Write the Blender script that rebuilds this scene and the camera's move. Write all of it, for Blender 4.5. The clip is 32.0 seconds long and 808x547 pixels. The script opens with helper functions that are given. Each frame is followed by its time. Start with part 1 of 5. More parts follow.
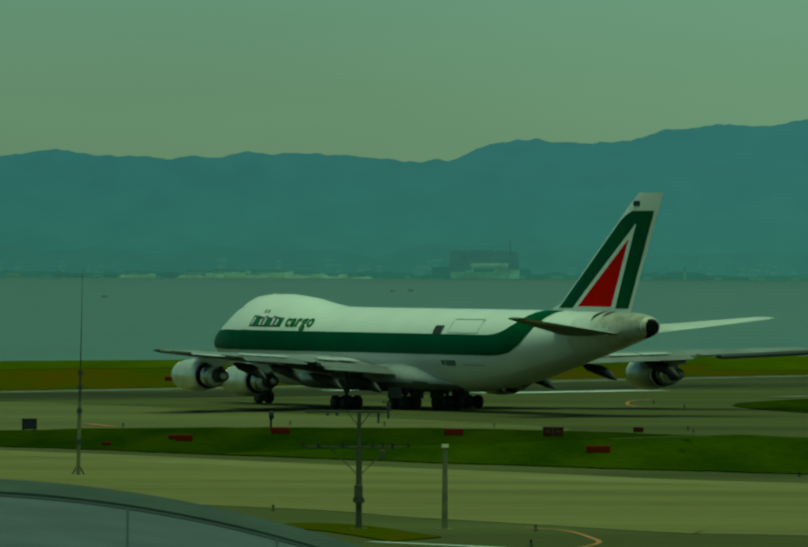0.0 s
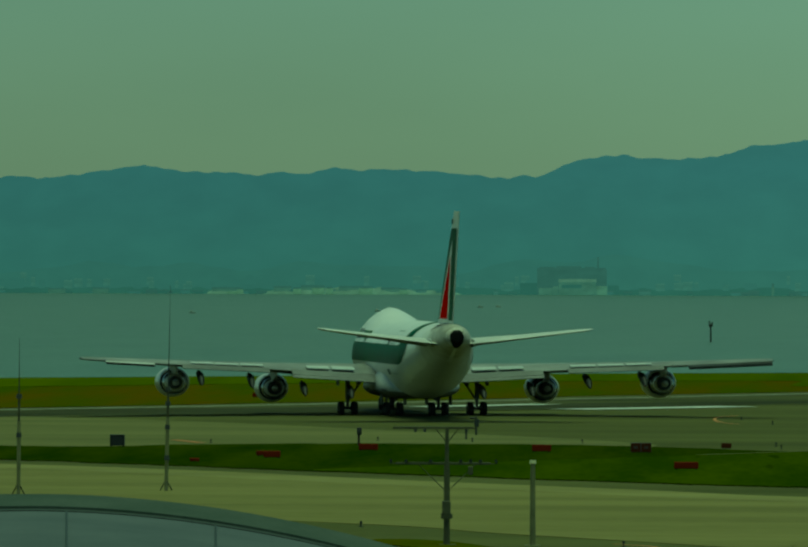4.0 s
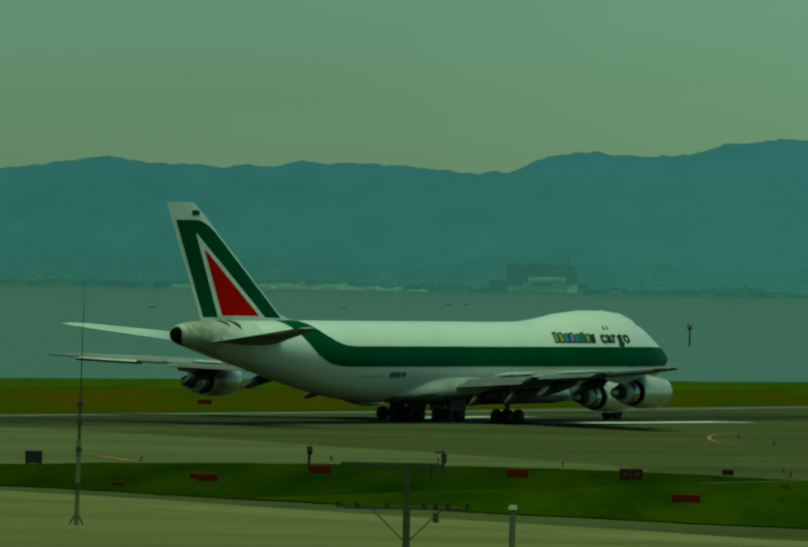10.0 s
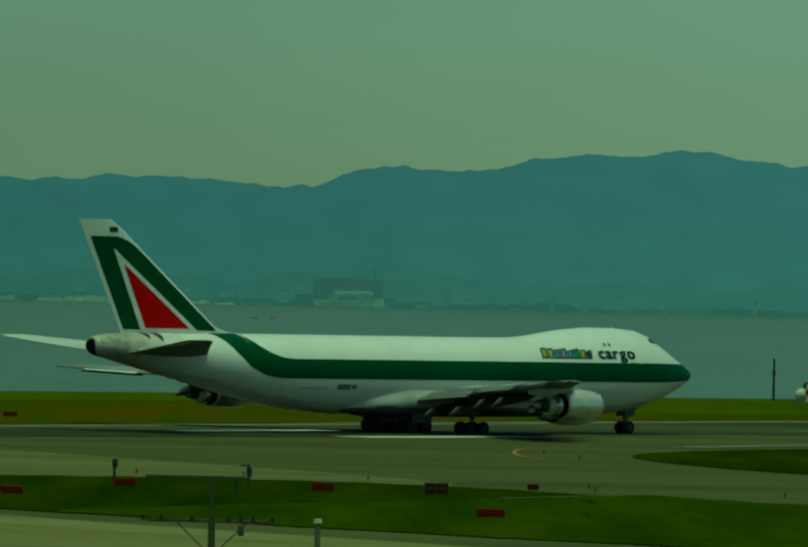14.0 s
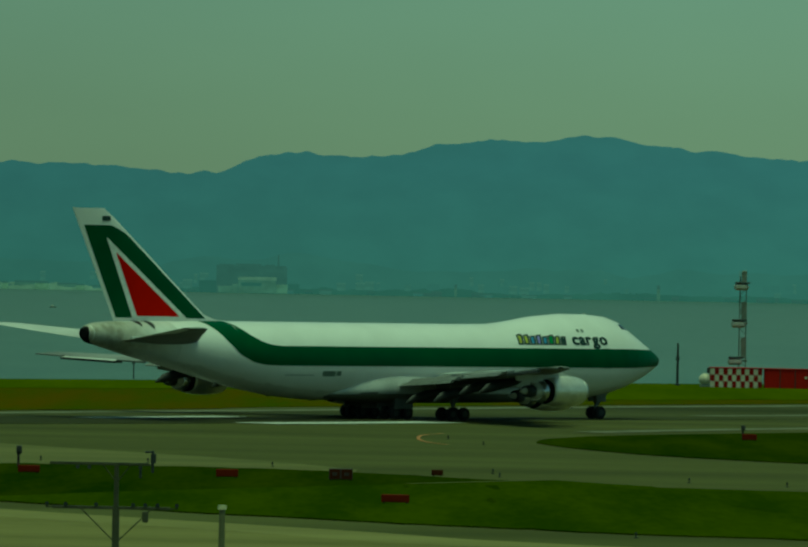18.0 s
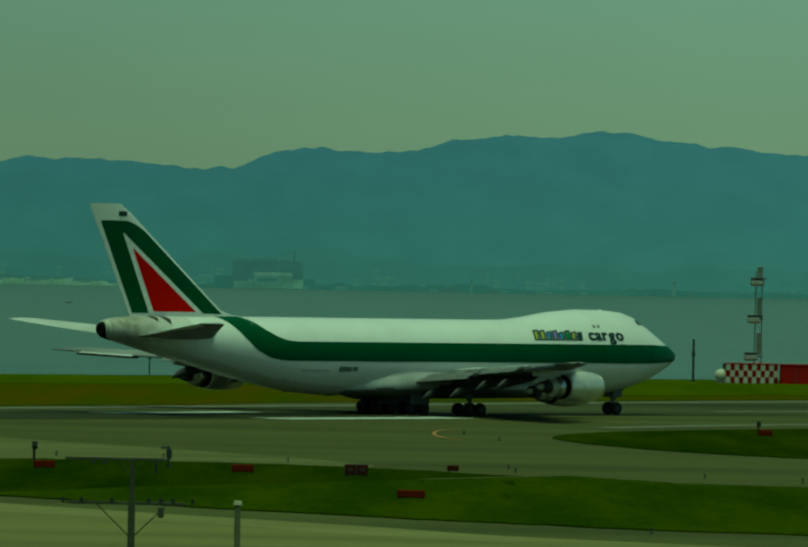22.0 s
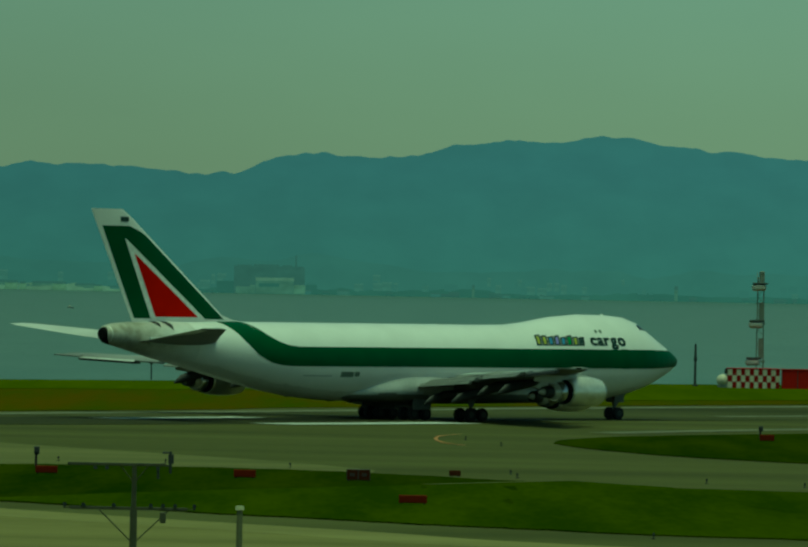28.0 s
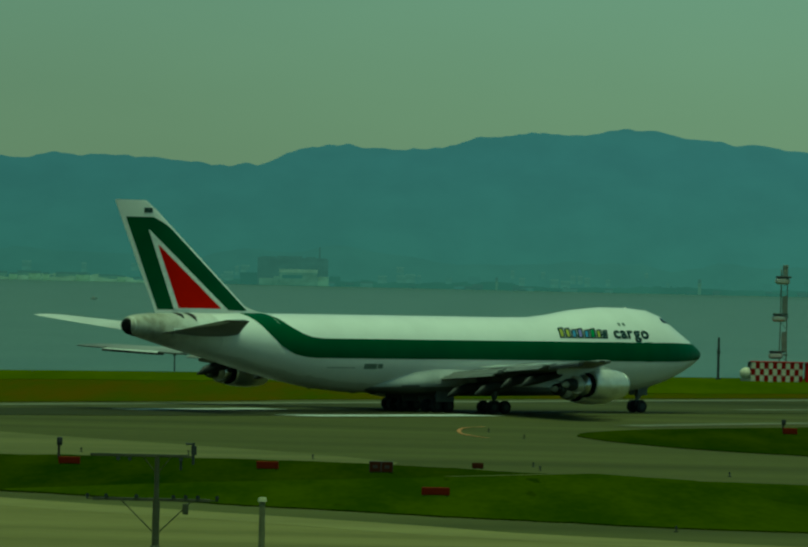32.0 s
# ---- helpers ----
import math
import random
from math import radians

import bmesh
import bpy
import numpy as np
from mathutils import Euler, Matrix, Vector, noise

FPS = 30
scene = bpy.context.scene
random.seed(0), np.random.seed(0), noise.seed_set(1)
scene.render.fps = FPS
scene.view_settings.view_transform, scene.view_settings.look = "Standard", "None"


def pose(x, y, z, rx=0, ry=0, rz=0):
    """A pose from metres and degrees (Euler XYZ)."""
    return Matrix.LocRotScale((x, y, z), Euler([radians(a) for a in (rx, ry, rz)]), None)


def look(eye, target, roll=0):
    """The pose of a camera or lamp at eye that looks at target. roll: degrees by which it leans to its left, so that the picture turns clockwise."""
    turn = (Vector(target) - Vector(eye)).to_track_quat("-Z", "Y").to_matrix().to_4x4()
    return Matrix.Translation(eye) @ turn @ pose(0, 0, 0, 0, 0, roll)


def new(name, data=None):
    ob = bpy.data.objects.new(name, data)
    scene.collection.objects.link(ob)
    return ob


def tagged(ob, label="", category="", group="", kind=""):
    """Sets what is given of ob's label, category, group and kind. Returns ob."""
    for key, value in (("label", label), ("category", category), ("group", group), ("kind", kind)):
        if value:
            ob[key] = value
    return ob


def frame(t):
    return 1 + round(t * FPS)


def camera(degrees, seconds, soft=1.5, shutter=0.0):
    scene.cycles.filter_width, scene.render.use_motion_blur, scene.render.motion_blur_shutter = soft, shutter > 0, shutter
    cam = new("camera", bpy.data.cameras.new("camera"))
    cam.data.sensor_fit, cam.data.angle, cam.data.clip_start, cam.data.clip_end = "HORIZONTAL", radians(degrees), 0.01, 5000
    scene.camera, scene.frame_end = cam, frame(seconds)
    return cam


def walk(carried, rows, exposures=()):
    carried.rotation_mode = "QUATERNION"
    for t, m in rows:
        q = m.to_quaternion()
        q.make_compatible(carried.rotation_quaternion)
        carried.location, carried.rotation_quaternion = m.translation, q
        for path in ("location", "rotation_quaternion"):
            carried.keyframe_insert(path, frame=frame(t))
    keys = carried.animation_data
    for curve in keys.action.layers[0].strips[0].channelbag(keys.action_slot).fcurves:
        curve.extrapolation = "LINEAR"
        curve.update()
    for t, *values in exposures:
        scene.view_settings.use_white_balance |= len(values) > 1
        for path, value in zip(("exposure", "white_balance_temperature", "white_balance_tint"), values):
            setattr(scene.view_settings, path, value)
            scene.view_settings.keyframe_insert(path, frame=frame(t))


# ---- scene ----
# The camera stands on a viewing deck and follows the aircraft with a long lens.
K = 0.88                                  # height factor of the aircraft's fitted sizes
cam = camera(5.4, 32.0, soft=2.4)


def aim(x, y, z, turn, tilt, roll):
    a, e = radians(turn), radians(tilt)
    way = Vector((math.sin(a) * math.cos(e), math.cos(a) * math.cos(e), math.sin(e)))
    return look((x, y, z), Vector((x, y, z)) + way * 500, roll)


KELVIN, TINT = 6800, -73
EXPOSURES = ((0.0, -0.69), (4.0, -0.7), (8.0, -0.72), (12.0, -0.75), (16.0, -0.84), (20.0, -0.81), (24.0, -0.76), (32.0, -0.73))
PATH = [
    (0.0, 2.01, -72.4, 12.31, -1.4464, -0.1311, 0.24),
    (0.5, 2.01, -72.4, 12.31, -1.4954, -0.1320, 0.20),
    (1.0, 2.01, -72.4, 12.31, -1.5417, -0.1143, 0.29),
    (1.5, 2.01, -72.4, 12.31, -1.6335, -0.0617, 0.32),
    (2.0, 2.01, -72.4, 12.31, -1.7904, -0.0073, 0.33),
    (2.5, 2.01, -72.4, 12.31, -1.9605, 0.0109, 0.28),
    (3.0, 2.01, -72.4, 12.31, -2.0809, 0.0347, 0.23),
    (3.5, 2.01, -72.4, 12.31, -2.0541, 0.0395, 0.21),
    (4.0, 2.01, -72.4, 12.31, -2.0340, -0.0257, 0.22),
    (4.5, 2.01, -72.4, 12.31, -2.0109, -0.0871, 0.37),
    (6.5, 1.98, -71.3, 12.31, -2.0623, -0.0461, 0.45),
    (7.0, 1.77, -63.6, 12.32, -2.0622, -0.0128, 0.49),
    (7.5, 1.28, -46.0, 12.36, -2.0774, 0.0418, 0.63),
    (8.0, 0.76, -27.4, 12.39, -2.0632, 0.0076, 0.74),
    (8.5, 0.25, -9.2, 12.42, -2.0544, -0.0575, 0.80),
    (9.0, 0.00, -0.0, 12.44, -2.0121, -0.0757, 0.87),
    (9.5, 0.00, -0.0, 12.44, -1.9421, -0.0551, 0.92),
    (10.0, 0.00, -0.0, 12.44, -1.8214, -0.0537, 0.96),
    (10.5, 0.00, -0.0, 12.44, -1.7536, -0.0547, 0.99),
    (11.0, 0.00, -0.0, 12.44, -1.6039, -0.0326, 0.98),
    (11.5, 0.00, -0.0, 12.44, -1.4463, -0.0200, 0.93),
    (12.0, 0.00, -0.0, 12.44, -1.2972, -0.0022, 0.97),
    (12.5, 0.00, -0.0, 12.44, -1.1342, 0.0050, 1.05),
    (13.0, 0.00, 0.0, 12.44, -0.9035, 0.0113, 1.03),
    (13.5, 0.00, -0.0, 12.44, -0.7018, 0.0406, 1.19),
    (15.5, 0.00, -0.0, 12.44, -0.2259, 0.0972, 1.15),
    (16.0, 0.00, 0.0, 12.44, -0.1950, 0.1187, 1.18),
    (16.5, 0.00, -0.0, 12.44, -0.0480, 0.0813, 1.14),
    (17.0, 0.00, -0.0, 12.44, 0.0342, 0.0409, 1.12),
    (17.5, 0.00, -0.0, 12.44, 0.0867, -0.0192, 1.12),
    (18.0, 0.00, -0.0, 12.44, 0.1178, -0.0192, 1.09),
    (18.5, 0.00, -0.0, 12.44, 0.1877, -0.0181, 1.09),
    (19.0, 0.00, -0.0, 12.44, 0.1595, -0.0053, 1.11),
    (19.5, 0.00, -0.0, 12.44, 0.1076, 0.0138, 1.14),
    (20.0, 0.00, -0.0, 12.44, 0.0533, 0.0284, 1.13),
    (20.5, 0.00, -0.0, 12.44, 0.0204, -0.0037, 1.14),
    (21.0, 0.00, -0.0, 12.44, -0.0155, -0.0363, 1.16),
    (21.5, 0.00, -0.0, 12.44, -0.0176, -0.0496, 1.13),
    (22.0, 0.00, -0.0, 12.44, 0.0129, -0.0510, 1.12),
    (22.5, 0.00, -0.0, 12.44, 0.0299, -0.0494, 1.13),
    (23.0, 0.00, -0.0, 12.44, 0.0037, -0.0565, 1.12),
    (23.5, 0.00, -0.0, 12.44, 0.0193, -0.0769, 1.11),
    (24.0, 0.00, -0.0, 12.44, 0.0138, -0.0659, 1.11),
    (24.5, 0.00, -0.0, 12.44, 0.0179, -0.0396, 1.10),
    (25.0, 0.00, -0.0, 12.44, -0.0019, -0.0382, 1.13),
    (25.5, 0.00, -0.0, 12.44, 0.0187, -0.0447, 1.10),
    (27.5, 0.00, -0.0, 12.44, 0.0205, 0.0015, 1.11),
    (28.0, 0.00, -0.0, 12.44, -0.0001, -0.0169, 1.09),
    (28.5, 0.00, -0.0, 12.44, -0.0216, -0.0505, 1.15),
    (29.0, 0.00, -0.0, 12.44, -0.0312, -0.0882, 1.11),
    (29.5, 0.00, -0.0, 12.44, -0.0653, -0.1010, 1.11),
    (30.0, 0.00, -0.0, 12.44, -0.0650, -0.0838, 1.12),
    (30.5, 0.00, -0.0, 12.44, -0.0812, -0.0772, 1.17),
    (31.0, 0.00, -0.0, 12.44, -0.1056, -0.0759, 1.17),
    (31.5, 0.00, -0.0, 12.44, -0.1405, -0.0875, 1.18),
    (32.0, 0.00, 0.0, 12.44, -0.1560, -0.0728, 1.30),
]
walk(cam, [(t, aim(*row)) for t, *row in PATH], exposures=[(t, stops, KELVIN, TINT) for t, stops in EXPOSURES])

# ---- light: thin overcast, high soft sun ----
SUN_UP, SUN_TURN = 80, 170
world = bpy.data.worlds.new("sky")
scene.world = world
world.use_nodes = True
wn = world.node_tree.nodes
sky = wn.new("ShaderNodeTexSky")
sky.sky_type, sky.sun_disc = "NISHITA", False
sky.sun_elevation, sky.sun_rotation = radians(SUN_UP), radians(SUN_TURN)
sky.air_density, sky.dust_density, sky.ozone_density, sky.altitude = 1.0, 0.2, 2.0, 0
wn["Background"].inputs["Strength"].default_value = 0.0645
thin_cloud = wn.new("ShaderNodeHueSaturation")
thin_cloud.inputs["Saturation"].default_value = 0.75
world.node_tree.links.new(sky.outputs["Color"], thin_cloud.inputs["Color"])
cool = wn.new("ShaderNodeMix")
cool.data_type, cool.blend_type = "RGBA", "MULTIPLY"
cool.inputs["Factor"].default_value = 1.0
cool.inputs[7].default_value = (0.9, 0.97, 1.1, 1)
world.node_tree.links.new(thin_cloud.outputs["Color"], cool.inputs[6])
way, side, veil = wn.new("ShaderNodeTexCoord"), wn.new("ShaderNodeSeparateXYZ"), wn.new("ShaderNodeMapRange")
world.node_tree.links.new(way.outputs["Generated"], side.inputs["Vector"])
world.node_tree.links.new(side.outputs["X"], veil.inputs["Value"])
veil.interpolation_type = "SMOOTHSTEP"
veil.inputs["From Min"].default_value, veil.inputs["From Max"].default_value = -0.085, 0.055
veil.inputs["To Min"].default_value, veil.inputs["To Max"].default_value = 0.89, 1.06
streak, flow, drift = wn.new("ShaderNodeTexNoise"), wn.new("ShaderNodeMapping"), wn.new("ShaderNodeMapRange")
flow.inputs["Scale"].default_value = (14, 14, 45)
world.node_tree.links.new(way.outputs["Generated"], flow.inputs["Vector"])
world.node_tree.links.new(flow.outputs["Vector"], streak.inputs["Vector"])
streak.inputs["Scale"].default_value, streak.inputs["Detail"].default_value = 1.0, 4
drift.inputs["From Min"].default_value, drift.inputs["From Max"].default_value = 0.3, 0.7
drift.inputs["To Min"].default_value, drift.inputs["To Max"].default_value = 0.965, 1.035
world.node_tree.links.new(streak.outputs["Fac"], drift.inputs["Value"])
both, thin = wn.new("ShaderNodeMath"), wn.new("ShaderNodeHueSaturation")
both.operation = "MULTIPLY"
world.node_tree.links.new(veil.outputs["Result"], both.inputs[0])
world.node_tree.links.new(drift.outputs["Result"], both.inputs[1])
world.node_tree.links.new(both.outputs[0], thin.inputs["Value"])
world.node_tree.links.new(cool.outputs[2], thin.inputs["Color"])
haze, climb = wn.new("ShaderNodeMix"), wn.new("ShaderNodeMapRange")
haze.data_type, haze.blend_type = "RGBA", "MULTIPLY"
haze.inputs[7].default_value = (0.925, 0.925, 0.885, 1)
climb.interpolation_type = "SMOOTHSTEP"
climb.inputs["From Min"].default_value, climb.inputs["From Max"].default_value = 0.01, 0.042
climb.inputs["To Min"].default_value, climb.inputs["To Max"].default_value = 1.0, -0.35
world.node_tree.links.new(side.outputs["Z"], climb.inputs["Value"])
world.node_tree.links.new(climb.outputs["Result"], haze.inputs["Factor"])
haze.clamp_factor = False
world.node_tree.links.new(thin.outputs["Color"], haze.inputs[6])
world.node_tree.links.new(haze.outputs[2], wn["Background"].inputs["Color"])
lamp = bpy.data.lights.new("sun", "SUN")
lamp.energy, lamp.angle, lamp.color = 3.45, radians(45), (1.0, 0.918, 0.75)
sun = new("sun", lamp)
a, e = radians(SUN_TURN), radians(SUN_UP)
sun.matrix_world = look(Vector((math.sin(a) * math.cos(e), math.cos(a) * math.cos(e), math.sin(e))) * 100, (0, 0, 0))


# ---- materials ----
def node_material(name):
    m = bpy.data.materials.new(name)
    m.use_nodes = True
    return m, m.node_tree.nodes, m.node_tree.links, m.node_tree.nodes["Principled BSDF"]


def surface(name, low, high, scale=1.0, fine=20.0, rough=0.6, metal=0.0, bump=0.0, stretch=(1, 1, 1), turn=0.0, spec=0.5, random_tone=0.0, coat=0.0, long_fine=False):
    """Two-scale mottled paint, stone, soil or metal."""
    m, n, l, p = node_material(name)
    co = n.new("ShaderNodeTexCoord")
    mp = n.new("ShaderNodeMapping")
    mp.inputs["Scale"].default_value = stretch
    mp.inputs["Rotation"].default_value = (0, 0, radians(turn))
    l.new(co.outputs["Object"], mp.inputs["Vector"])
    big, small = n.new("ShaderNodeTexNoise"), n.new("ShaderNodeTexNoise")
    big.inputs["Scale"].default_value, small.inputs["Scale"].default_value = scale, fine
    big.inputs["Detail"].default_value = 5
    small.inputs["Detail"].default_value = 3
    l.new(mp.outputs["Vector"], big.inputs["Vector"])
    l.new((mp if long_fine else co).outputs["Vector" if long_fine else "Object"], small.inputs["Vector"])
    mixf = n.new("ShaderNodeMath")
    mixf.operation = "MULTIPLY_ADD"
    mixf.inputs[1].default_value, mixf.inputs[2].default_value = 0.35, -0.175
    l.new(small.outputs["Fac"], mixf.inputs[0])
    add = n.new("ShaderNodeMath")
    add.operation = "ADD"
    l.new(big.outputs["Fac"], add.inputs[0])
    l.new(mixf.outputs[0], add.inputs[1])
    ramp = n.new("ShaderNodeValToRGB")
    ramp.color_ramp.elements[0].position, ramp.color_ramp.elements[1].position = 0.33, 0.67
    ramp.color_ramp.elements[0].color, ramp.color_ramp.elements[1].color = (*low, 1), (*high, 1)
    l.new(add.outputs[0], ramp.inputs["Fac"])
    out = ramp.outputs["Color"]
    if random_tone:
        info = n.new("ShaderNodeObjectInfo")
        hsv = n.new("ShaderNodeHueSaturation")
        rng = n.new("ShaderNodeMapRange")
        rng.inputs["To Min"].default_value, rng.inputs["To Max"].default_value = 1 - random_tone, 1 + random_tone
        l.new(info.outputs["Random"], rng.inputs["Value"])
        l.new(rng.outputs["Result"], hsv.inputs["Value"])
        l.new(out, hsv.inputs["Color"])
        out = hsv.outputs["Color"]
    l.new(out, p.inputs["Base Color"])
    p.inputs["Roughness"].default_value, p.inputs["Metallic"].default_value = rough, metal
    p.inputs["Specular IOR Level"].default_value = spec
    p.inputs["Coat Weight"].default_value = coat
    if bump:
        b = n.new("ShaderNodeBump")
        b.inputs["Strength"].default_value, b.inputs["Distance"].default_value = bump, 0.05
        l.new(small.outputs["Fac"], b.inputs["Height"])
        l.new(b.outputs["Normal"], p.inputs["Normal"])
    return m


def plain(name, colour, rough=0.5, metal=0.0, vary=0.12, scale=3.0, spec=0.5):
    return surface(name, [c * (1 - vary) for c in colour], [c * (1 + vary) for c in colour], scale, 25, rough, metal, spec=spec)


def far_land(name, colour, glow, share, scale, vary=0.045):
    """Plain backdrop of far land: haze put in as glow, little own tone."""
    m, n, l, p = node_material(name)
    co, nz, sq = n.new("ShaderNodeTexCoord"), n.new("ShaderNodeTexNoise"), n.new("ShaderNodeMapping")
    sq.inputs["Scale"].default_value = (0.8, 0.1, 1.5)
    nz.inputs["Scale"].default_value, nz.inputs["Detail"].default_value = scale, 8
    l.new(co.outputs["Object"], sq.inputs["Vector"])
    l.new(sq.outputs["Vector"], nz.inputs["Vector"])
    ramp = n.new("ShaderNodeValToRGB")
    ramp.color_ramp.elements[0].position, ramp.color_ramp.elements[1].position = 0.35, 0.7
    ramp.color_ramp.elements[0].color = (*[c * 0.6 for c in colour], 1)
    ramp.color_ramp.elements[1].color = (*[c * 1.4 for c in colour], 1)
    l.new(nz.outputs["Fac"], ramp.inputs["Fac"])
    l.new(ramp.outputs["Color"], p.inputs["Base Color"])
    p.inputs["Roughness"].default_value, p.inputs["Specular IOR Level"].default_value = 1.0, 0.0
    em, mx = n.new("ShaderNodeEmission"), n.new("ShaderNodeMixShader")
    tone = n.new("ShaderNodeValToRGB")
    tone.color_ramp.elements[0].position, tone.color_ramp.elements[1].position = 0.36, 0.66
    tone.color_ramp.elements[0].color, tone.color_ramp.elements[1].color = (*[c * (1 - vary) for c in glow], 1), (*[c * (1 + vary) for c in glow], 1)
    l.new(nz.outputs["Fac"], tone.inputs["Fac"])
    # haze tint put into the glow: bluer with height
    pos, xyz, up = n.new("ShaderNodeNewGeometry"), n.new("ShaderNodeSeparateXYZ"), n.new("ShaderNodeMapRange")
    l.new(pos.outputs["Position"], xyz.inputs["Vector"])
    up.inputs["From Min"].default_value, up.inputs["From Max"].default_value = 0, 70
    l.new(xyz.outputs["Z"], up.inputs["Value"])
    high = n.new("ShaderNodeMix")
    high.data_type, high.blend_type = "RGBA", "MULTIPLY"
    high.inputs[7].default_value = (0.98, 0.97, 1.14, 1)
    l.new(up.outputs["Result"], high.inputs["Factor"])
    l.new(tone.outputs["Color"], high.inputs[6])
    # painted haze thickens, so the glow brightens to the right
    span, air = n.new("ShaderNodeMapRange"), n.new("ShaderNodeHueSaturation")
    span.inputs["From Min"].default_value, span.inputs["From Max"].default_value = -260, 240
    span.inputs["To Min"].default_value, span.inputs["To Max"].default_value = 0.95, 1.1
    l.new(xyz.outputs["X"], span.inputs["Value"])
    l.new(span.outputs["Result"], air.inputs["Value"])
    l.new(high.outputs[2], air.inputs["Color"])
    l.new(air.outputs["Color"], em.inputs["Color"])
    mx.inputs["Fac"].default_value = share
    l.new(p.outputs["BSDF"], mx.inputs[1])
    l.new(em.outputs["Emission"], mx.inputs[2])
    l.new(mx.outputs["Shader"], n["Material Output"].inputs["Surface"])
    return m


M_WHITE = surface("white aircraft paint", (0.76, 0.76, 0.73), (0.82, 0.82, 0.79), 0.35, 6, 0.3, coat=0.2)
M_GREY = surface("grey aircraft paint", (0.42, 0.44, 0.43), (0.52, 0.54, 0.52), 0.4, 7, 0.4)
# dark grey with the shade under wings, flaps and gear in its colour
M_SHADEGREY = surface("grey darkened for shade", (0.1, 0.105, 0.1), (0.16, 0.168, 0.16), 0.4, 6, 0.6)
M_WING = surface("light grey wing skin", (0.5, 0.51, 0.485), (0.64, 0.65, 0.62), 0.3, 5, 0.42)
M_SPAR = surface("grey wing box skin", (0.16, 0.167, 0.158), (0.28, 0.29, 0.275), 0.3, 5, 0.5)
M_GREEN = surface("dark green aircraft paint", (0.003, 0.052, 0.012), (0.004, 0.066, 0.016), 0.4, 8, 0.5, spec=0.2)
M_RED = surface("red aircraft paint", (0.4, 0.001, 0.002), (0.47, 0.001, 0.002), 0.4, 8, 0.6, spec=0.0)
M_MARKW = plain("white marking paint", (0.74, 0.75, 0.73), 0.4)
# grime plus painted underside shade for the lower fuselage
M_BELLY = surface("grimy belly paint greyed for shade", (0.55, 0.552, 0.5), (0.7, 0.703, 0.66), 0.35, 3, 0.5, stretch=(0.3, 1, 1))
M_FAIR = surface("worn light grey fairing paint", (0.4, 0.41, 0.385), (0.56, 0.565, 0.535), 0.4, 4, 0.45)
M_BLACK = plain("black soot and gap shade", (0.006, 0.007, 0.007), 0.9, spec=0.1)
M_DARK = plain("dark metal", (0.03, 0.034, 0.033), 0.6, 0.1)
M_CORE = surface("heat-stained engine metal", (0.58, 0.56, 0.49), (0.8, 0.78, 0.7), 1.5, 12, 0.38, 0.3)
M_TIN = surface("bare polished metal", (0.5, 0.5, 0.5), (0.66, 0.66, 0.66), 1.2, 15, 0.25, 0.9)
M_TYRE = plain("tyre rubber", (0.026, 0.027, 0.028), 0.85, spec=0.2)
M_GLASS = plain("dark cockpit glass", (0.008, 0.012, 0.014), 0.08)
M_INK = plain("dark lettering paint", (0.012, 0.035, 0.03), 0.5)
M_INKG = plain("dark green lettering paint", (0.03, 0.12, 0.02), 0.5)
M_INKS = [plain("lettering " + n, c, 0.5) for n, c in (("green", (0.06, 0.3, 0.06)), ("violet", (0.26, 0.22, 0.62)), ("yellow", (0.42, 0.42, 0.06)), ("blue", (0.1, 0.26, 0.5)))]
M_ASPHALT = surface("worn runway asphalt", (0.0366, 0.039, 0.0156), (0.0733, 0.0754, 0.0312), 0.02, 0.9, 0.8, bump=0.2, stretch=(0.35, 2.2, 1), turn=-54, spec=0.03)
M_RUBBER = surface("tyre-blackened asphalt", (0.0259, 0.0275, 0.0123), (0.0477, 0.0486, 0.0217), 0.03, 0.9, 0.75, bump=0.2, stretch=(0.25, 3, 1), turn=-54, spec=0.03)
M_TAXI = surface("grey taxiway asphalt", (0.0627, 0.064, 0.0236), (0.0964, 0.097, 0.0354), 0.03, 0.8, 0.85, bump=0.2, stretch=(0.6, 2, 1), turn=40, spec=0.03)
M_CONCRETE = surface("pale taxiway concrete", (0.1313, 0.121, 0.04675), (0.1858, 0.17, 0.06715), 0.05, 0.6, 0.85, bump=0.15, stretch=(0.4, 2, 1), turn=42, spec=0.03)
M_PALECON = surface("pale worn concrete", (0.1515, 0.14, 0.0578), (0.2121, 0.196, 0.0816), 0.05, 0.6, 0.85, bump=0.15, stretch=(0.4, 2, 1), turn=42, spec=0.03)
M_SHOULDER = surface("pale runway shoulder", (0.101, 0.1, 0.0425), (0.1464, 0.14, 0.0595), 0.04, 0.7, 0.9, bump=0.15, stretch=(0.5, 2, 1), turn=58, spec=0.03)
M_GRASS = surface("short airfield grass", (0.0125, 0.024, 0.001), (0.03, 0.041, 0.0015), 0.22, 2.0, 0.95, bump=0.6, spec=0.0, stretch=(1, 0.09, 1), long_fine=True)
M_GRASS2 = surface("lighter airfield grass", (0.021, 0.036, 0.001), (0.042, 0.058, 0.002), 0.2, 2.0, 0.95, bump=0.6, spec=0.0, stretch=(1, 0.09, 1), long_fine=True)
M_DRY = surface("dry brown and green grass", (0.072, 0.053, 0.003), (0.044, 0.062, 0.003), 0.12, 1.0, 0.95, bump=0.5, stretch=(1, 0.06, 1), spec=0.0, long_fine=True)
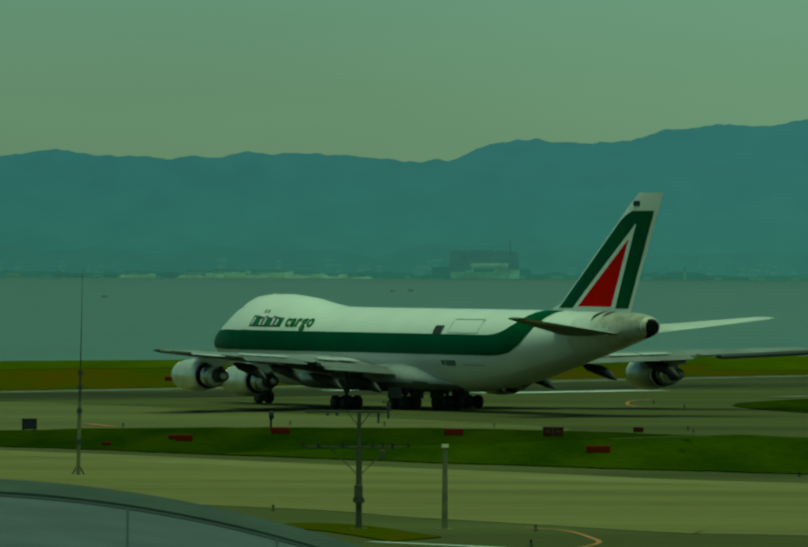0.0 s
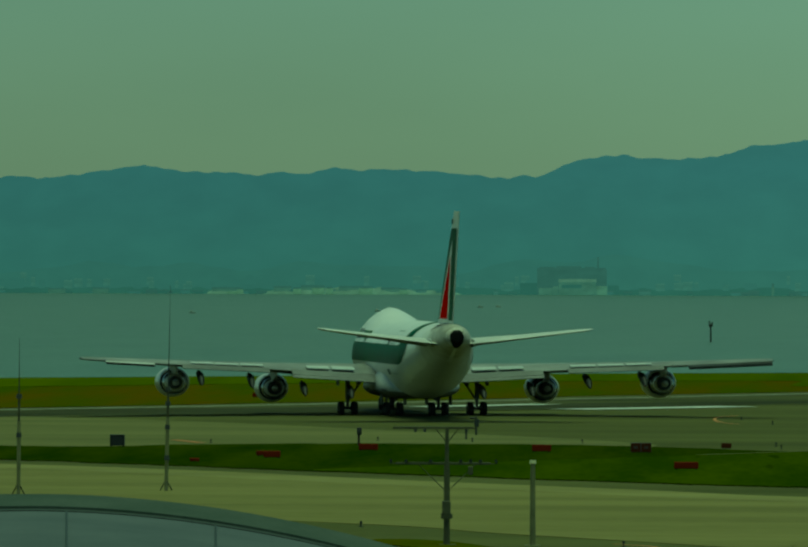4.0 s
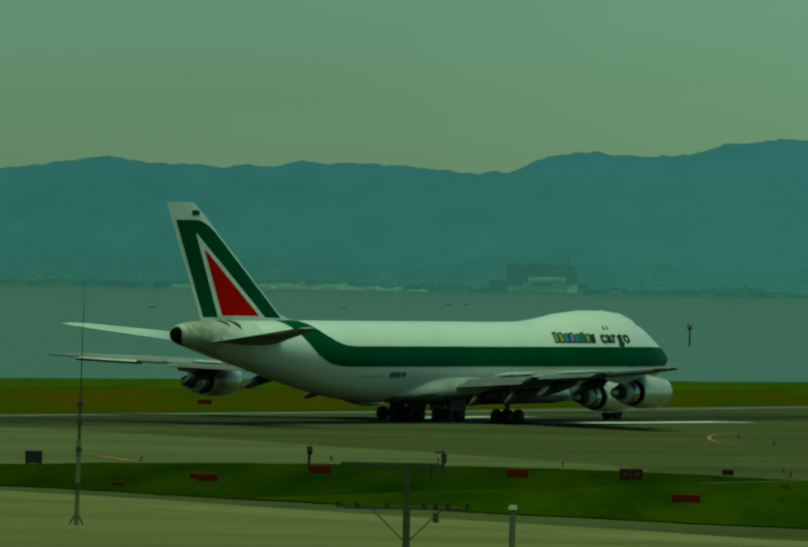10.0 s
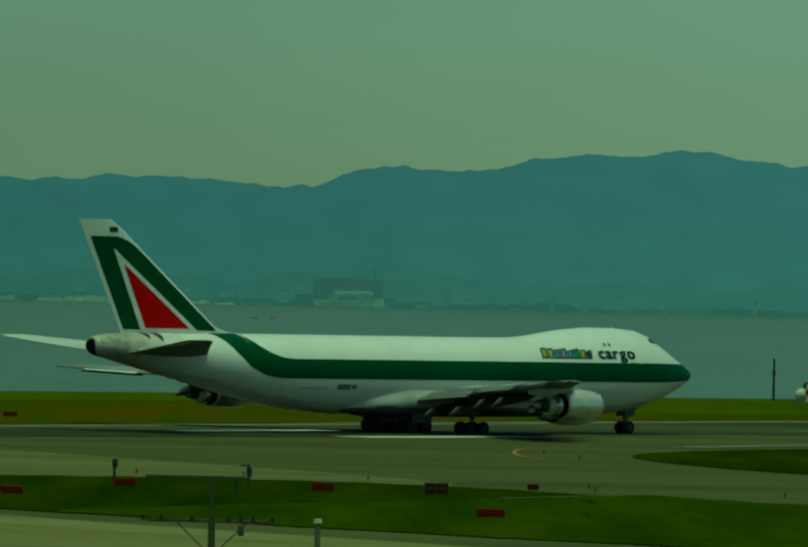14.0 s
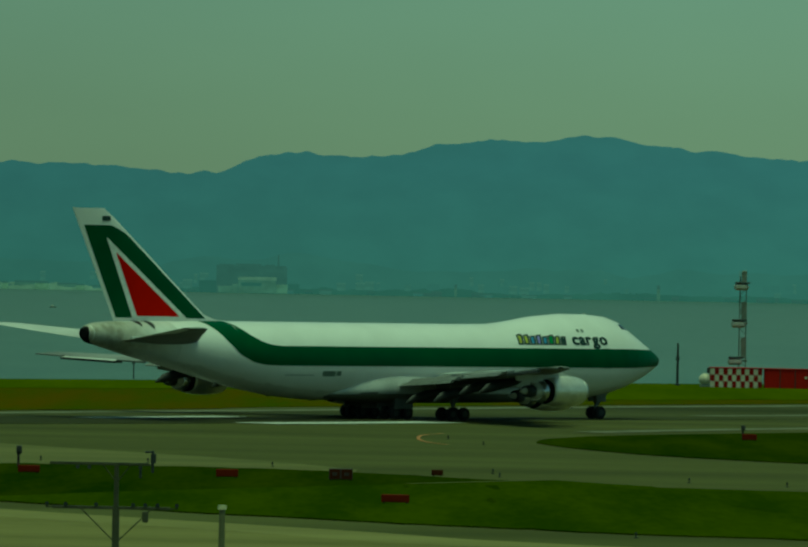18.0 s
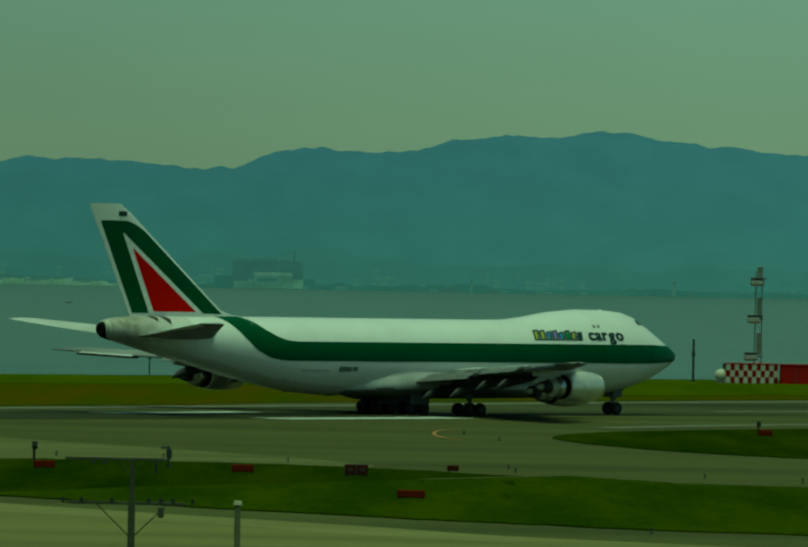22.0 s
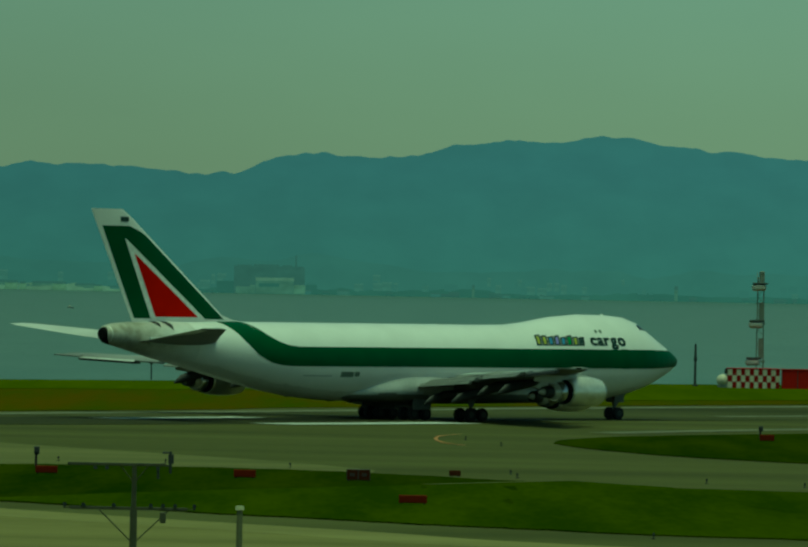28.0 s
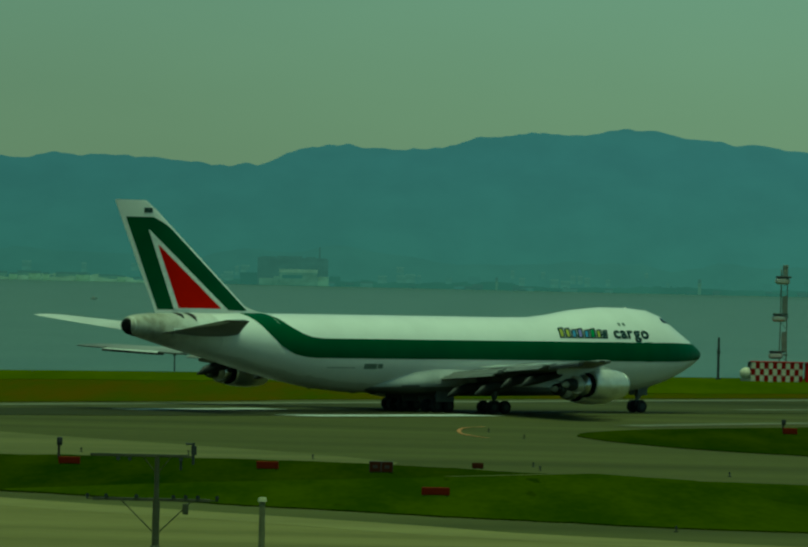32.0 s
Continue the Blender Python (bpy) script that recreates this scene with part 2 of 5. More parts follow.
M_BANK = surface("yellow-green bank grass", (0.048, 0.068, 0.002), (0.07, 0.088, 0.003), 0.12, 1.0, 0.95, bump=0.5, stretch=(1, 0.06, 1), spec=0.0, long_fine=True)
M_EDGE = plain("faded edge paint", (0.17, 0.17, 0.125), 0.8, vary=0.25, scale=0.3, spec=0.05)
M_COWL = surface("worn silver-grey cowl", (0.68, 0.66, 0.56), (0.92, 0.9, 0.8), 0.9, 6, 0.34, 0.6)


def sooty_tail():
    """White paint that turns grimy in blotches towards the exhaust."""
    m, n, l, p = node_material("soot-stained white tail paint")
    co, xyz, along = n.new("ShaderNodeTexCoord"), n.new("ShaderNodeSeparateXYZ"), n.new("ShaderNodeMapRange")
    l.new(co.outputs["Object"], xyz.inputs["Vector"])
    along.interpolation_type = "SMOOTHSTEP"
    along.inputs["From Min"].default_value, along.inputs["From Max"].default_value = -61.0, -67.5
    along.inputs["To Min"].default_value, along.inputs["To Max"].default_value = -0.35, 0.55
    l.new(xyz.outputs["X"], along.inputs["Value"])
    blot, fine = n.new("ShaderNodeTexNoise"), n.new("ShaderNodeTexNoise")
    blot.inputs["Scale"].default_value, fine.inputs["Scale"].default_value = 0.6, 1.3
    blot.inputs["Detail"].default_value = fine.inputs["Detail"].default_value = 5
    add, tint, out = n.new("ShaderNodeMath"), n.new("ShaderNodeValToRGB"), n.new("ShaderNodeMix")
    for x in (blot, fine):
        l.new(co.outputs["Object"], x.inputs["Vector"])
    add.operation, add.use_clamp = "ADD", True
    l.new(along.outputs["Result"], add.inputs[0])
    l.new(blot.outputs["Fac"], add.inputs[1])
    tint.color_ramp.elements[0].position, tint.color_ramp.elements[1].position = 0.35, 0.65
    tint.color_ramp.elements[0].color, tint.color_ramp.elements[1].color = (0.27, 0.26, 0.2, 1), (0.47, 0.46, 0.39, 1)
    l.new(fine.outputs["Fac"], tint.inputs["Fac"])
    out.data_type = "RGBA"
    l.new(add.outputs[0], out.inputs["Factor"])
    out.inputs[6].default_value = (0.71, 0.72, 0.695, 1)
    l.new(tint.outputs["Color"], out.inputs[7])
    l.new(out.outputs[2], p.inputs["Base Color"])
    p.inputs["Roughness"].default_value = 0.45
    return m


M_GRIME = sooty_tail()
M_REGMARK = plain("faded registration ink", (0.14, 0.18, 0.15), 0.5)
M_LINE = plain("worn white line paint", (0.5, 0.51, 0.47), 0.7, vary=0.2, scale=1.0)
M_ORANGE = plain("orange line paint", (0.36, 0.15, 0.04), 0.7, vary=0.2, scale=1.0)
M_SIGNRED = plain("red sign face", (0.11, 0.011, 0.002), 0.7, spec=0.08)
M_SIGNDIM = plain("dim red sign face", (0.05, 0.014, 0.004), 0.7, spec=0.08)
M_SIGNDARK = plain("dark sign housing", (0.03, 0.018, 0.015), 0.6)
M_BLACKBOX = plain("black equipment casing", (0.012, 0.014, 0.013), 0.6)
M_MAST = surface("weathered galvanised steel", (0.045, 0.046, 0.022), (0.085, 0.083, 0.042), 1.5, 12, 0.7)
M_POST = surface("olive-grey painted post", (0.12, 0.118, 0.055), (0.19, 0.185, 0.09), 1.0, 10, 0.7)
M_CAP = plain("cream lamp cap", (0.6, 0.57, 0.33), 0.5)
M_ROOF = surface("grey sheet roofing", (0.075, 0.088, 0.1), (0.097, 0.11, 0.122), 0.25, 3, 0.8, spec=0.15)
M_RIM = surface("green-grey roof edge", (0.05, 0.065, 0.055), (0.07, 0.085, 0.075), 0.3, 4, 0.85, spec=0.1)
M_SEAM = plain("dark roof seam", (0.03, 0.04, 0.04), 0.6)
M_CHECKR = plain("red checker paint", (0.32, 0.006, 0.004), 0.65, spec=0.12)
M_CHECKD = plain("dark red checker paint", (0.2, 0.008, 0.006), 0.65, spec=0.12)
M_CHECKW = plain("white checker paint", (0.62, 0.58, 0.46), 0.7, spec=0.15)
M_STRUCT = surface("grey-green tower steel", (0.16, 0.18, 0.15), (0.24, 0.26, 0.22), 1, 8, 0.6, 0.2)
M_LAMPW = plain("white lamp housing", (0.42, 0.43, 0.39), 0.5)
# the glow stands for haze, on land and shore buildings alike
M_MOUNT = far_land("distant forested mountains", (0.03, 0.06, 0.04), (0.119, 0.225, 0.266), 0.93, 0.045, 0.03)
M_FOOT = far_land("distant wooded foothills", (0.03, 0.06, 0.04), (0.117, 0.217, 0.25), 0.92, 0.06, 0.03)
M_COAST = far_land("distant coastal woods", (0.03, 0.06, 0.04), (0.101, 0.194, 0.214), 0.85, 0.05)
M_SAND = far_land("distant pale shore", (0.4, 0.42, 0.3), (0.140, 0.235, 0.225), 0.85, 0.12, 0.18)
# sunlit shore spots: a brighter painted glow
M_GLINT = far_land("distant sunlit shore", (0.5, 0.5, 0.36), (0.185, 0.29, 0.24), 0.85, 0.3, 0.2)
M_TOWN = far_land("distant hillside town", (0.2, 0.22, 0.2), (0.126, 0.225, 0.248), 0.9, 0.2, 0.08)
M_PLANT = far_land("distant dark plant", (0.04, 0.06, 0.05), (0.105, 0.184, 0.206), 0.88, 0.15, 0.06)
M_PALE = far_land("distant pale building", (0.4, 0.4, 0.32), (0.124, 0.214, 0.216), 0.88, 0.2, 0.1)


def water_material():
    m, n, l, p = node_material("calm grey sea")
    p.inputs["Roughness"].default_value = 0.3
    p.inputs["Specular IOR Level"].default_value = 0.22
    co, mp = n.new("ShaderNodeTexCoord"), n.new("ShaderNodeMapping")
    mp.inputs["Scale"].default_value = (1, 0.35, 1)
    silt, wide, tone = n.new("ShaderNodeTexNoise"), n.new("ShaderNodeMapping"), n.new("ShaderNodeValToRGB")
    wide.inputs["Scale"].default_value = (0.06, 0.012, 1)
    l.new(co.outputs["Object"], wide.inputs["Vector"])
    l.new(wide.outputs["Vector"], silt.inputs["Vector"])
    silt.inputs["Scale"].default_value, silt.inputs["Detail"].default_value = 1.0, 6
    tone.color_ramp.elements[0].position, tone.color_ramp.elements[1].position = 0.35, 0.65
    tone.color_ramp.elements[0].color, tone.color_ramp.elements[1].color = (0.083, 0.127, 0.086, 1), (0.102, 0.152, 0.105, 1)
    l.new(silt.outputs["Fac"], tone.inputs["Fac"])
    l.new(tone.outputs["Color"], p.inputs["Base Color"])
    l.new(co.outputs["Object"], mp.inputs["Vector"])
    w1, w2 = n.new("ShaderNodeTexNoise"), n.new("ShaderNodeTexNoise")
    w1.inputs["Scale"].default_value, w2.inputs["Scale"].default_value = 0.12, 0.9
    w1.inputs["Detail"].default_value = w2.inputs["Detail"].default_value = 3
    s = n.new("ShaderNodeMath")
    s.operation = "ADD"
    for w in (w1, w2):
        l.new(mp.outputs["Vector"], w.inputs["Vector"])
    l.new(w1.outputs["Fac"], s.inputs[0])
    l.new(w2.outputs["Fac"], s.inputs[1])
    b = n.new("ShaderNodeBump")
    b.inputs["Strength"].default_value, b.inputs["Distance"].default_value = 1.0, 0.5
    l.new(s.outputs[0], b.inputs["Height"])
    l.new(b.outputs["Normal"], p.inputs["Normal"])
    return m


M_WATER = water_material()


# ---- mesh helpers ----
def finish(name, bm, material, smooth=False):
    me = bpy.data.meshes.new(name)
    bmesh.ops.recalc_face_normals(bm, faces=bm.faces)
    bm.to_mesh(me)
    bm.free()
    for m in (material if isinstance(material, (list, tuple)) else [material]):
        me.materials.append(m)
    if smooth:
        for f in me.polygons:
            f.use_smooth = True
    return me


def part(name, bm, material, parent=None, label="", smooth=False, at=None):
    """One mesh object under a thing or under a part."""
    ob = new(name, finish(name, bm, material, smooth))
    if parent:
        ob.parent = parent
    if at is not None:
        ob.matrix_basis = at
    if label:
        tagged(ob, label)
    return ob


def box(bm, x0, x1, y0, y1, z0, z1, bevel=0.0):
    made = bmesh.ops.create_cube(bm, size=1.0)
    bmesh.ops.transform(bm, matrix=Matrix.LocRotScale(((x0 + x1) / 2, (y0 + y1) / 2, (z0 + z1) / 2), None, (x1 - x0, y1 - y0, z1 - z0)), verts=made["verts"])
    if bevel:
        edges = list({e for v in made["verts"] for e in v.link_edges})
        bmesh.ops.bevel(bm, geom=edges, offset=bevel, segments=1, affect="EDGES")
    return bm


def rod(bm, a, b, r0, r1=None, n=10):
    """A tapered round bar from a to b."""
    a, b = Vector(a), Vector(b)
    d = b - a
    made = bmesh.ops.create_cone(bm, cap_ends=True, segments=n, radius1=r0, radius2=r0 if r1 is None else r1, depth=d.length)
    bmesh.ops.transform(bm, matrix=Matrix.Translation((a + b) / 2) @ d.to_track_quat("Z", "Y").to_matrix().to_4x4(), verts=made["verts"])
    return bm


def rings(bm, loops, cap=True):
    """Skin a list of closed loops of points."""
    rows = [[bm.verts.new(p) for p in loop] for loop in loops]
    n = len(rows[0])
    for r0, r1 in zip(rows, rows[1:]):
        for i in range(n):
            bm.faces.new((r0[i], r0[(i + 1) % n], r1[(i + 1) % n], r1[i]))
    if cap:
        bm.faces.new(rows[0][::-1])
        bm.faces.new(rows[-1])
    return bm


def turned(bm, profile, n=28, squash=1.0):
    """A body of revolution about x: (x, radius) pairs."""
    return rings(bm, [[(x, r * math.cos(2 * math.pi * i / n), r * squash * math.sin(2 * math.pi * i / n)) for i in range(n)] for x, r in profile])


def thing(name, label, category, at=None, group="", kind=""):
    ob = new(name)
    if at is not None:
        ob.matrix_basis = at
    return tagged(ob, label, category, group, kind)


def smooth_curve(points, per=8):
    """A Catmull-Rom curve through 2D points."""
    pts = [Vector(p) for p in points]
    pts = [pts[0] * 2 - pts[1]] + pts + [pts[-1] * 2 - pts[-2]]
    out = []
    for p0, p1, p2, p3 in zip(pts, pts[1:], pts[2:], pts[3:]):
        for i in range(per):
            t = i / per
            out.append(0.5 * ((2 * p1) + (p2 - p0) * t + (2 * p0 - 5 * p1 + 4 * p2 - p3) * t * t + (3 * p1 - p0 - 3 * p2 + p3) * t ** 3))
    out.append(pts[-2])
    return out


def strip(name, material, near, far, z, label="", kind="structure", wobble=0.0, category="", cols=240):
    """A level patch between a near and a far edge, both given from left to right, with a skirt."""
    def even(line):
        c = smooth_curve(line)
        d = [0.0]
        for p, q in zip(c, c[1:]):
            d.append(d[-1] + (q - p).length)
        return [(np.interp(s, d, [p.x for p in c]), np.interp(s, d, [p.y for p in c])) for s in np.linspace(0, d[-1], cols + 1)]
    n, f = even(near), even(far)
    bm = bmesh.new()
    rows = []
    steps = 6
    for j in range(steps + 1):
        row = []
        for i in range(cols + 1):
            u = j / steps
            x, y = n[i][0] * (1 - u) + f[i][0] * u, n[i][1] * (1 - u) + f[i][1] * u
            if wobble and j in (0, steps):
                y += wobble * (noise.noise(Vector((x * 0.35, y * 0.05, 3))) + 0.6 * noise.noise(Vector((x * 1.3, 0, 7))) + 0.5 * noise.noise(Vector((x * 3.1, 2, 7))))
            row.append(bm.verts.new((x, y, z + (wobble * 0.03 * noise.noise(Vector((x * 0.5, y * 0.1, 0))) if 0 < j < steps else 0))))
        rows.append(row)
    for r0, r1 in zip(rows, rows[1:]):
        for i in range(cols):
            bm.faces.new((r0[i], r0[i + 1], r1[i + 1], r1[i]))
    rim = [e for e in bm.edges if e.is_boundary]
    ext = bmesh.ops.extrude_edge_only(bm, edges=rim)
    for v in ext["geom"]:
        if isinstance(v, bmesh.types.BMVert):
            v.co.z = 0.0
    ob = new(name, finish(name, bm, material))
    return tagged(ob, label, category, "", kind)


# ---- the setting: island, sea, far shore ----
BANK = [(-3000, -1900), (-900, 90), (-79, 880), (-4, 951), (47, 996), (900, 1800), (2300, 3100)]


def island():
    bm = bmesh.new()
    top = [bm.verts.new((x, y, 0)) for x, y in BANK]
    back = [bm.verts.new(p) for p in ((2300, -2500, 0), (-3000, -2500, 0))]
    bm.faces.new(top + back)
    low = [bm.verts.new((x - 2, y + 3.5, -1.4)) for x, y in BANK]
    for i in range(len(top) - 1):
        bm.faces.new((top[i], low[i], low[i + 1], top[i + 1]))
    tagged(new("ground", finish("ground", bm, M_TAXI)), "flat grey asphalt ground of the airport island", "ground", kind="structure")


def sea():
    bm = bmesh.new()
    box(bm, -4800, 4800, -3000, 4900, -3.0, -0.8)
    tagged(new("water", finish("water", bm, M_WATER)), "calm grey-green sea between airport and hills", "water", kind="structure")


island()
sea()
strip("runway", M_ASPHALT, [(-420, 80), (-150, 470), (-58, 622), (-20, 676), (20, 732), (70, 803), (500, 1415)],
      [(-460, 100), (-190, 500), (-98, 630), (-61, 670), (-15, 742), (40, 835), (470, 1475)], 0.03, "dark worn asphalt runway with rubber marks", category="runway")
strip("far_grass", M_DRY, [(-465, 104), (-193, 503), (-100, 634), (-63, 675), (-17, 748), (38, 841), (466, 1480)],
      [(-420, 550), (-300, 665), (-180, 780), (-79, 876), (-4, 946), (47, 992), (500, 1420)], 0.05, "dry brown grass beside the runway", "stuff", 0.8, "grass")
strip("sea_wall_grass", M_BANK, [(-430, 400), (-300, 535), (-180, 660), (-79, 800), (-8, 878), (22, 880), (50, 880), (480, 1445)],
      [(-420, 553), (-300, 668), (-180, 783), (-79, 879), (-4, 949), (47, 994), (500, 1423)], 0.09, "green grass band along the sea wall", "stuff", 2.5, "grass")
strip("runway_shoulder", M_SHOULDER, [(-170, 640), (-90, 560), (-47, 512), (-33, 518), (-20, 522), (-8, 521), (-2, 519)],
      [(-190, 840), (-95, 700), (-58, 641), (-39, 616), (-21, 579), (-8, 552), (-1.5, 532)], 0.034, "pale concrete shoulder beside the runway", category="pavement")
strip("grass_verge", M_GRASS, [(-170, 600), (-90, 525), (-43, 476), (-20, 446), (-10, 433), (0.3, 421), (10.5, 411)],
      [(-168, 645), (-90, 565), (-47, 518), (-33, 526), (-20, 531), (-5, 527), (8, 509)], 0.06, "short dark green airfield grass verge", "stuff", 1.5, "grass")
strip("grass_verge", M_GRASS2, [(-22, 449), (-10, 433), (0.3, 421), (10.5, 411), (19.4, 406), (30, 401), (60, 388), (140, 360)],
      [(-22, 451), (-12, 473), (1.5, 497), (6, 505), (10, 512), (15.8, 502), (23.6, 496), (140, 440)], 0.075, "lighter green airfield grass verge", "stuff", 1.2, "grass")
strip("grass_island", M_GRASS, [(11.2, 627), (12.2, 618), (13.7, 609), (18.6, 591), (27.4, 575), (45, 556), (150, 470)],
      [(11.3, 630), (12.2, 640), (16.7, 657), (25.2, 673), (32.6, 685), (50, 712), (150, 850)], 0.06, "pointed island of dark green grass between taxiways", "stuff", 0.4, "grass")
strip("taxiway", M_CONCRETE, [(-150, 480), (-60, 390), (-30, 358), (-14, 340), (-8.1, 328), (-2.8, 319), (5, 306), (10.4, 304), (60, 280)],
      [(-160, 580), (-70, 490), (-37, 459), (-20, 433), (-5, 412), (11.2, 391), (70, 352)], 0.03, "pale concrete taxiway", category="pavement")
strip("grass_patch", M_DRY, [(-13.6, 313), (-12.2, 309), (-10.4, 304), (-7.7, 293)], [(-13.0, 317), (-11.4, 317), (-9.2, 313), (-5.7, 299)], 0.06, "small patch of brown and olive grass beside the taxiway", "stuff", 0.3, "grass")
strip("shoulder_edge", M_SHOULDER, [(-90, 553), (-47, 509), (-33, 517)], [(-90, 556), (-47, 512), (-33, 520)], 0.04, "pale strip along the verge", category="pavement")


def painted_line(name, points, width, z, material, label):
    """A flat painted stroke along a path."""
    c = smooth_curve(points, 6)
    bm = bmesh.new()
    rows = []
    for i, p in enumerate(c):
        q0, q1 = c[max(i - 1, 0)], c[min(i + 1, len(c) - 1)]
        side = Vector((-(q1 - q0).y, (q1 - q0).x)).normalized() * width / 2
        rows.append([bm.verts.new((p.x + s * side.x, p.y + s * side.y, z + h)) for s, h in ((1, 0), (1, 0.004), (-1, 0.004), (-1, 0))])
    for r0, r1 in zip(rows, rows[1:]):
        for i in range(4):
            bm.faces.new((r0[i], r0[(i + 1) % 4], r1[(i + 1) % 4], r1[i]))
    tagged(new(name, finish(name, bm, material)), label, "road marking", kind="structure")


strip("runway_rubber", M_RUBBER, [(-160, 450), (-90, 562), (-52, 642), (-35, 658), (-24, 668), (-10, 686), (2, 708), (14, 730)],
      [(-170, 468), (-100, 585), (-57, 662), (-38, 684), (-26, 700), (-12, 716), (0, 728), (13, 740)], 0.036, "black tyre rubber streaks along the runway", category="runway")
painted_line("runway_edge_line", [(-200, 487), (-98, 627), (-60, 667), (-15, 738), (40, 831), (200, 1060)], 3.4, 0.04, M_EDGE, "faded runway edge line")
painted_line("centre_line", [(-24, 694), (-18, 703), (-12.7, 712)], 3.4, 0.06, M_LINE, "white runway centre line dash")
painted_line("centre_line", [(-10.3, 683), (-3, 692.5), (4.8, 703.5)], 4.6, 0.06, M_LINE, "white runway centre line dash")
painted_line("centre_line", [(28, 760), (34, 768), (40, 777)], 2.6, 0.06, M_EDGE, "white runway centre line dash")
painted_line("worn_edge", [(1.5, 497.5), (6, 505.5), (10, 512.6)], 0.8, 0.085, M_TAXI, "grey bare strip between two grass verges")
painted_line("edge_line", [(16, 672), (25, 690), (40, 716), (70, 765)], 3.0, 0.04, M_EDGE, "thin white line along the grass island")
painted_line("taxiway_edge", [(-70, 484), (-37, 453), (-20, 427), (-5, 406), (11.2, 385), (70, 346)], 7.0, 0.034, M_PALECON, "paler concrete strip along the taxiway edge")
painted_line("taxi_line", [(4.6, 656), (3.0, 648), (2.6, 634), (3.2, 622), (4.6, 614)], 0.26, 0.034, M_ORANGE, "curved orange taxi line")
painted_line("taxi_line", [(-2.2, 313), (-0.4, 309.5), (0.8, 300), (1.1, 293), (-0.2, 285), (-3, 275)], 0.24, 0.01, M_ORANGE, "curved orange taxi line")
painted_line("taxi_line", [(-36.2, 540), (-35, 535.5), (-33.6, 530)], 0.7, 0.07, M_ORANGE, "short orange mark on the shoulder")
painted_line("edge_line", [(-8.6, 293.5), (-4.6, 289), (-2.0, 285)], 0.8, 0.01, M_LINE, "white line near the apron")


def skyline(x):
    """Height of the main ridge over x, from its summits and saddles."""
    xs = [-900, -430, -407, -388, -366, -314, -290, -268, -250, -235, -225, -205, -194, -182, -147, -111, -101, -94, -69, -45, -35, -12, 6, 29, 62, 77, 104, 125, 138, 160, 168, 179, 211, 222, 330, 900]
    hs = [54, 61, 61, 64, 63, 70, 66.3, 66.6, 64.3, 66.5, 65.3, 69, 66.6, 68.3, 67.1, 62.7, 65.2, 64.2, 74.3, 77.3, 75, 74.6, 76.3, 82.5, 85.9, 83.7, 88.5, 87.7, 84.6, 83, 80.3, 82, 76.9, 77.7, 70, 55]
    return np.interp(x, xs, hs)


def mountains():
    """Forested ridges: rows of a height field behind the bay."""
    cols, depth = 1300, 14
    bm = bmesh.new()
    rows = []
    for j in range(depth + 1):
        v = j / depth
        row = []
        for i in range(cols + 1):
            x = -1500 + 3000 * i / cols
            ridge = skyline(x) + 0.6 + 1.3 * noise.noise(Vector((x * 0.06, 2, 0))) + 1.0 * noise.noise(Vector((x * 0.17, 5, 0))) + 0.55 * abs(noise.noise(Vector((x * 0.4, 5, 3))))
            prof = min(1.0, (v / 0.8)) ** 0.8
            spur = 8 * noise.noise(Vector(((x + 130 * v) * 0.016, v * 3.4, 1))) + 3 * noise.noise(Vector(((x - 90 * v) * 0.045, v * 7, 4)))
            z = 0.5 + ridge * prof + spur * prof * (1 - prof) * 3
            if v > 0.85:
                z = ridge * (1 - (v - 0.85) * 3)
            row.append(bm.verts.new((x, 4480 + 300 * v, z)))
        rows.append(row)
    for r0, r1 in zip(rows, rows[1:]):
        for i in range(cols):
            bm.faces.new((r0[i], r0[i + 1], r1[i + 1], r1[i]))
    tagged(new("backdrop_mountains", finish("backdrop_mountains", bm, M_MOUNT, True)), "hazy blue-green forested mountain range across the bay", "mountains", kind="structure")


mountains()


def foothills():
    bm = bmesh.new()
    cols = 300
    rows = []
    for j in range(5):
        row = []
        for i in range(cols + 1):
            x = -1200 + 2400 * i / cols
            h = 15 + 9 * noise.noise(Vector((x * 0.009, 8, 0))) + 4 * noise.noise(Vector((x * 0.035, 6, 0))) + 1.5 * noise.noise(Vector((x * 0.13, 2, 0)))
            row.append(bm.verts.new((x, 4462 + 4 * j, -0.9 + max(1.0, h) * (0, 0.4, 0.75, 0.95, 1.0)[j])))
        rows.append(row)
    for r0, r1 in zip(rows, rows[1:]):
        for i in range(cols):
            bm.faces.new((r0[i], r0[i + 1], r1[i + 1], r1[i]))
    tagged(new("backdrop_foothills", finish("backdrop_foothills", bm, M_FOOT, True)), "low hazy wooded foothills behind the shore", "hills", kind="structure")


foothills()


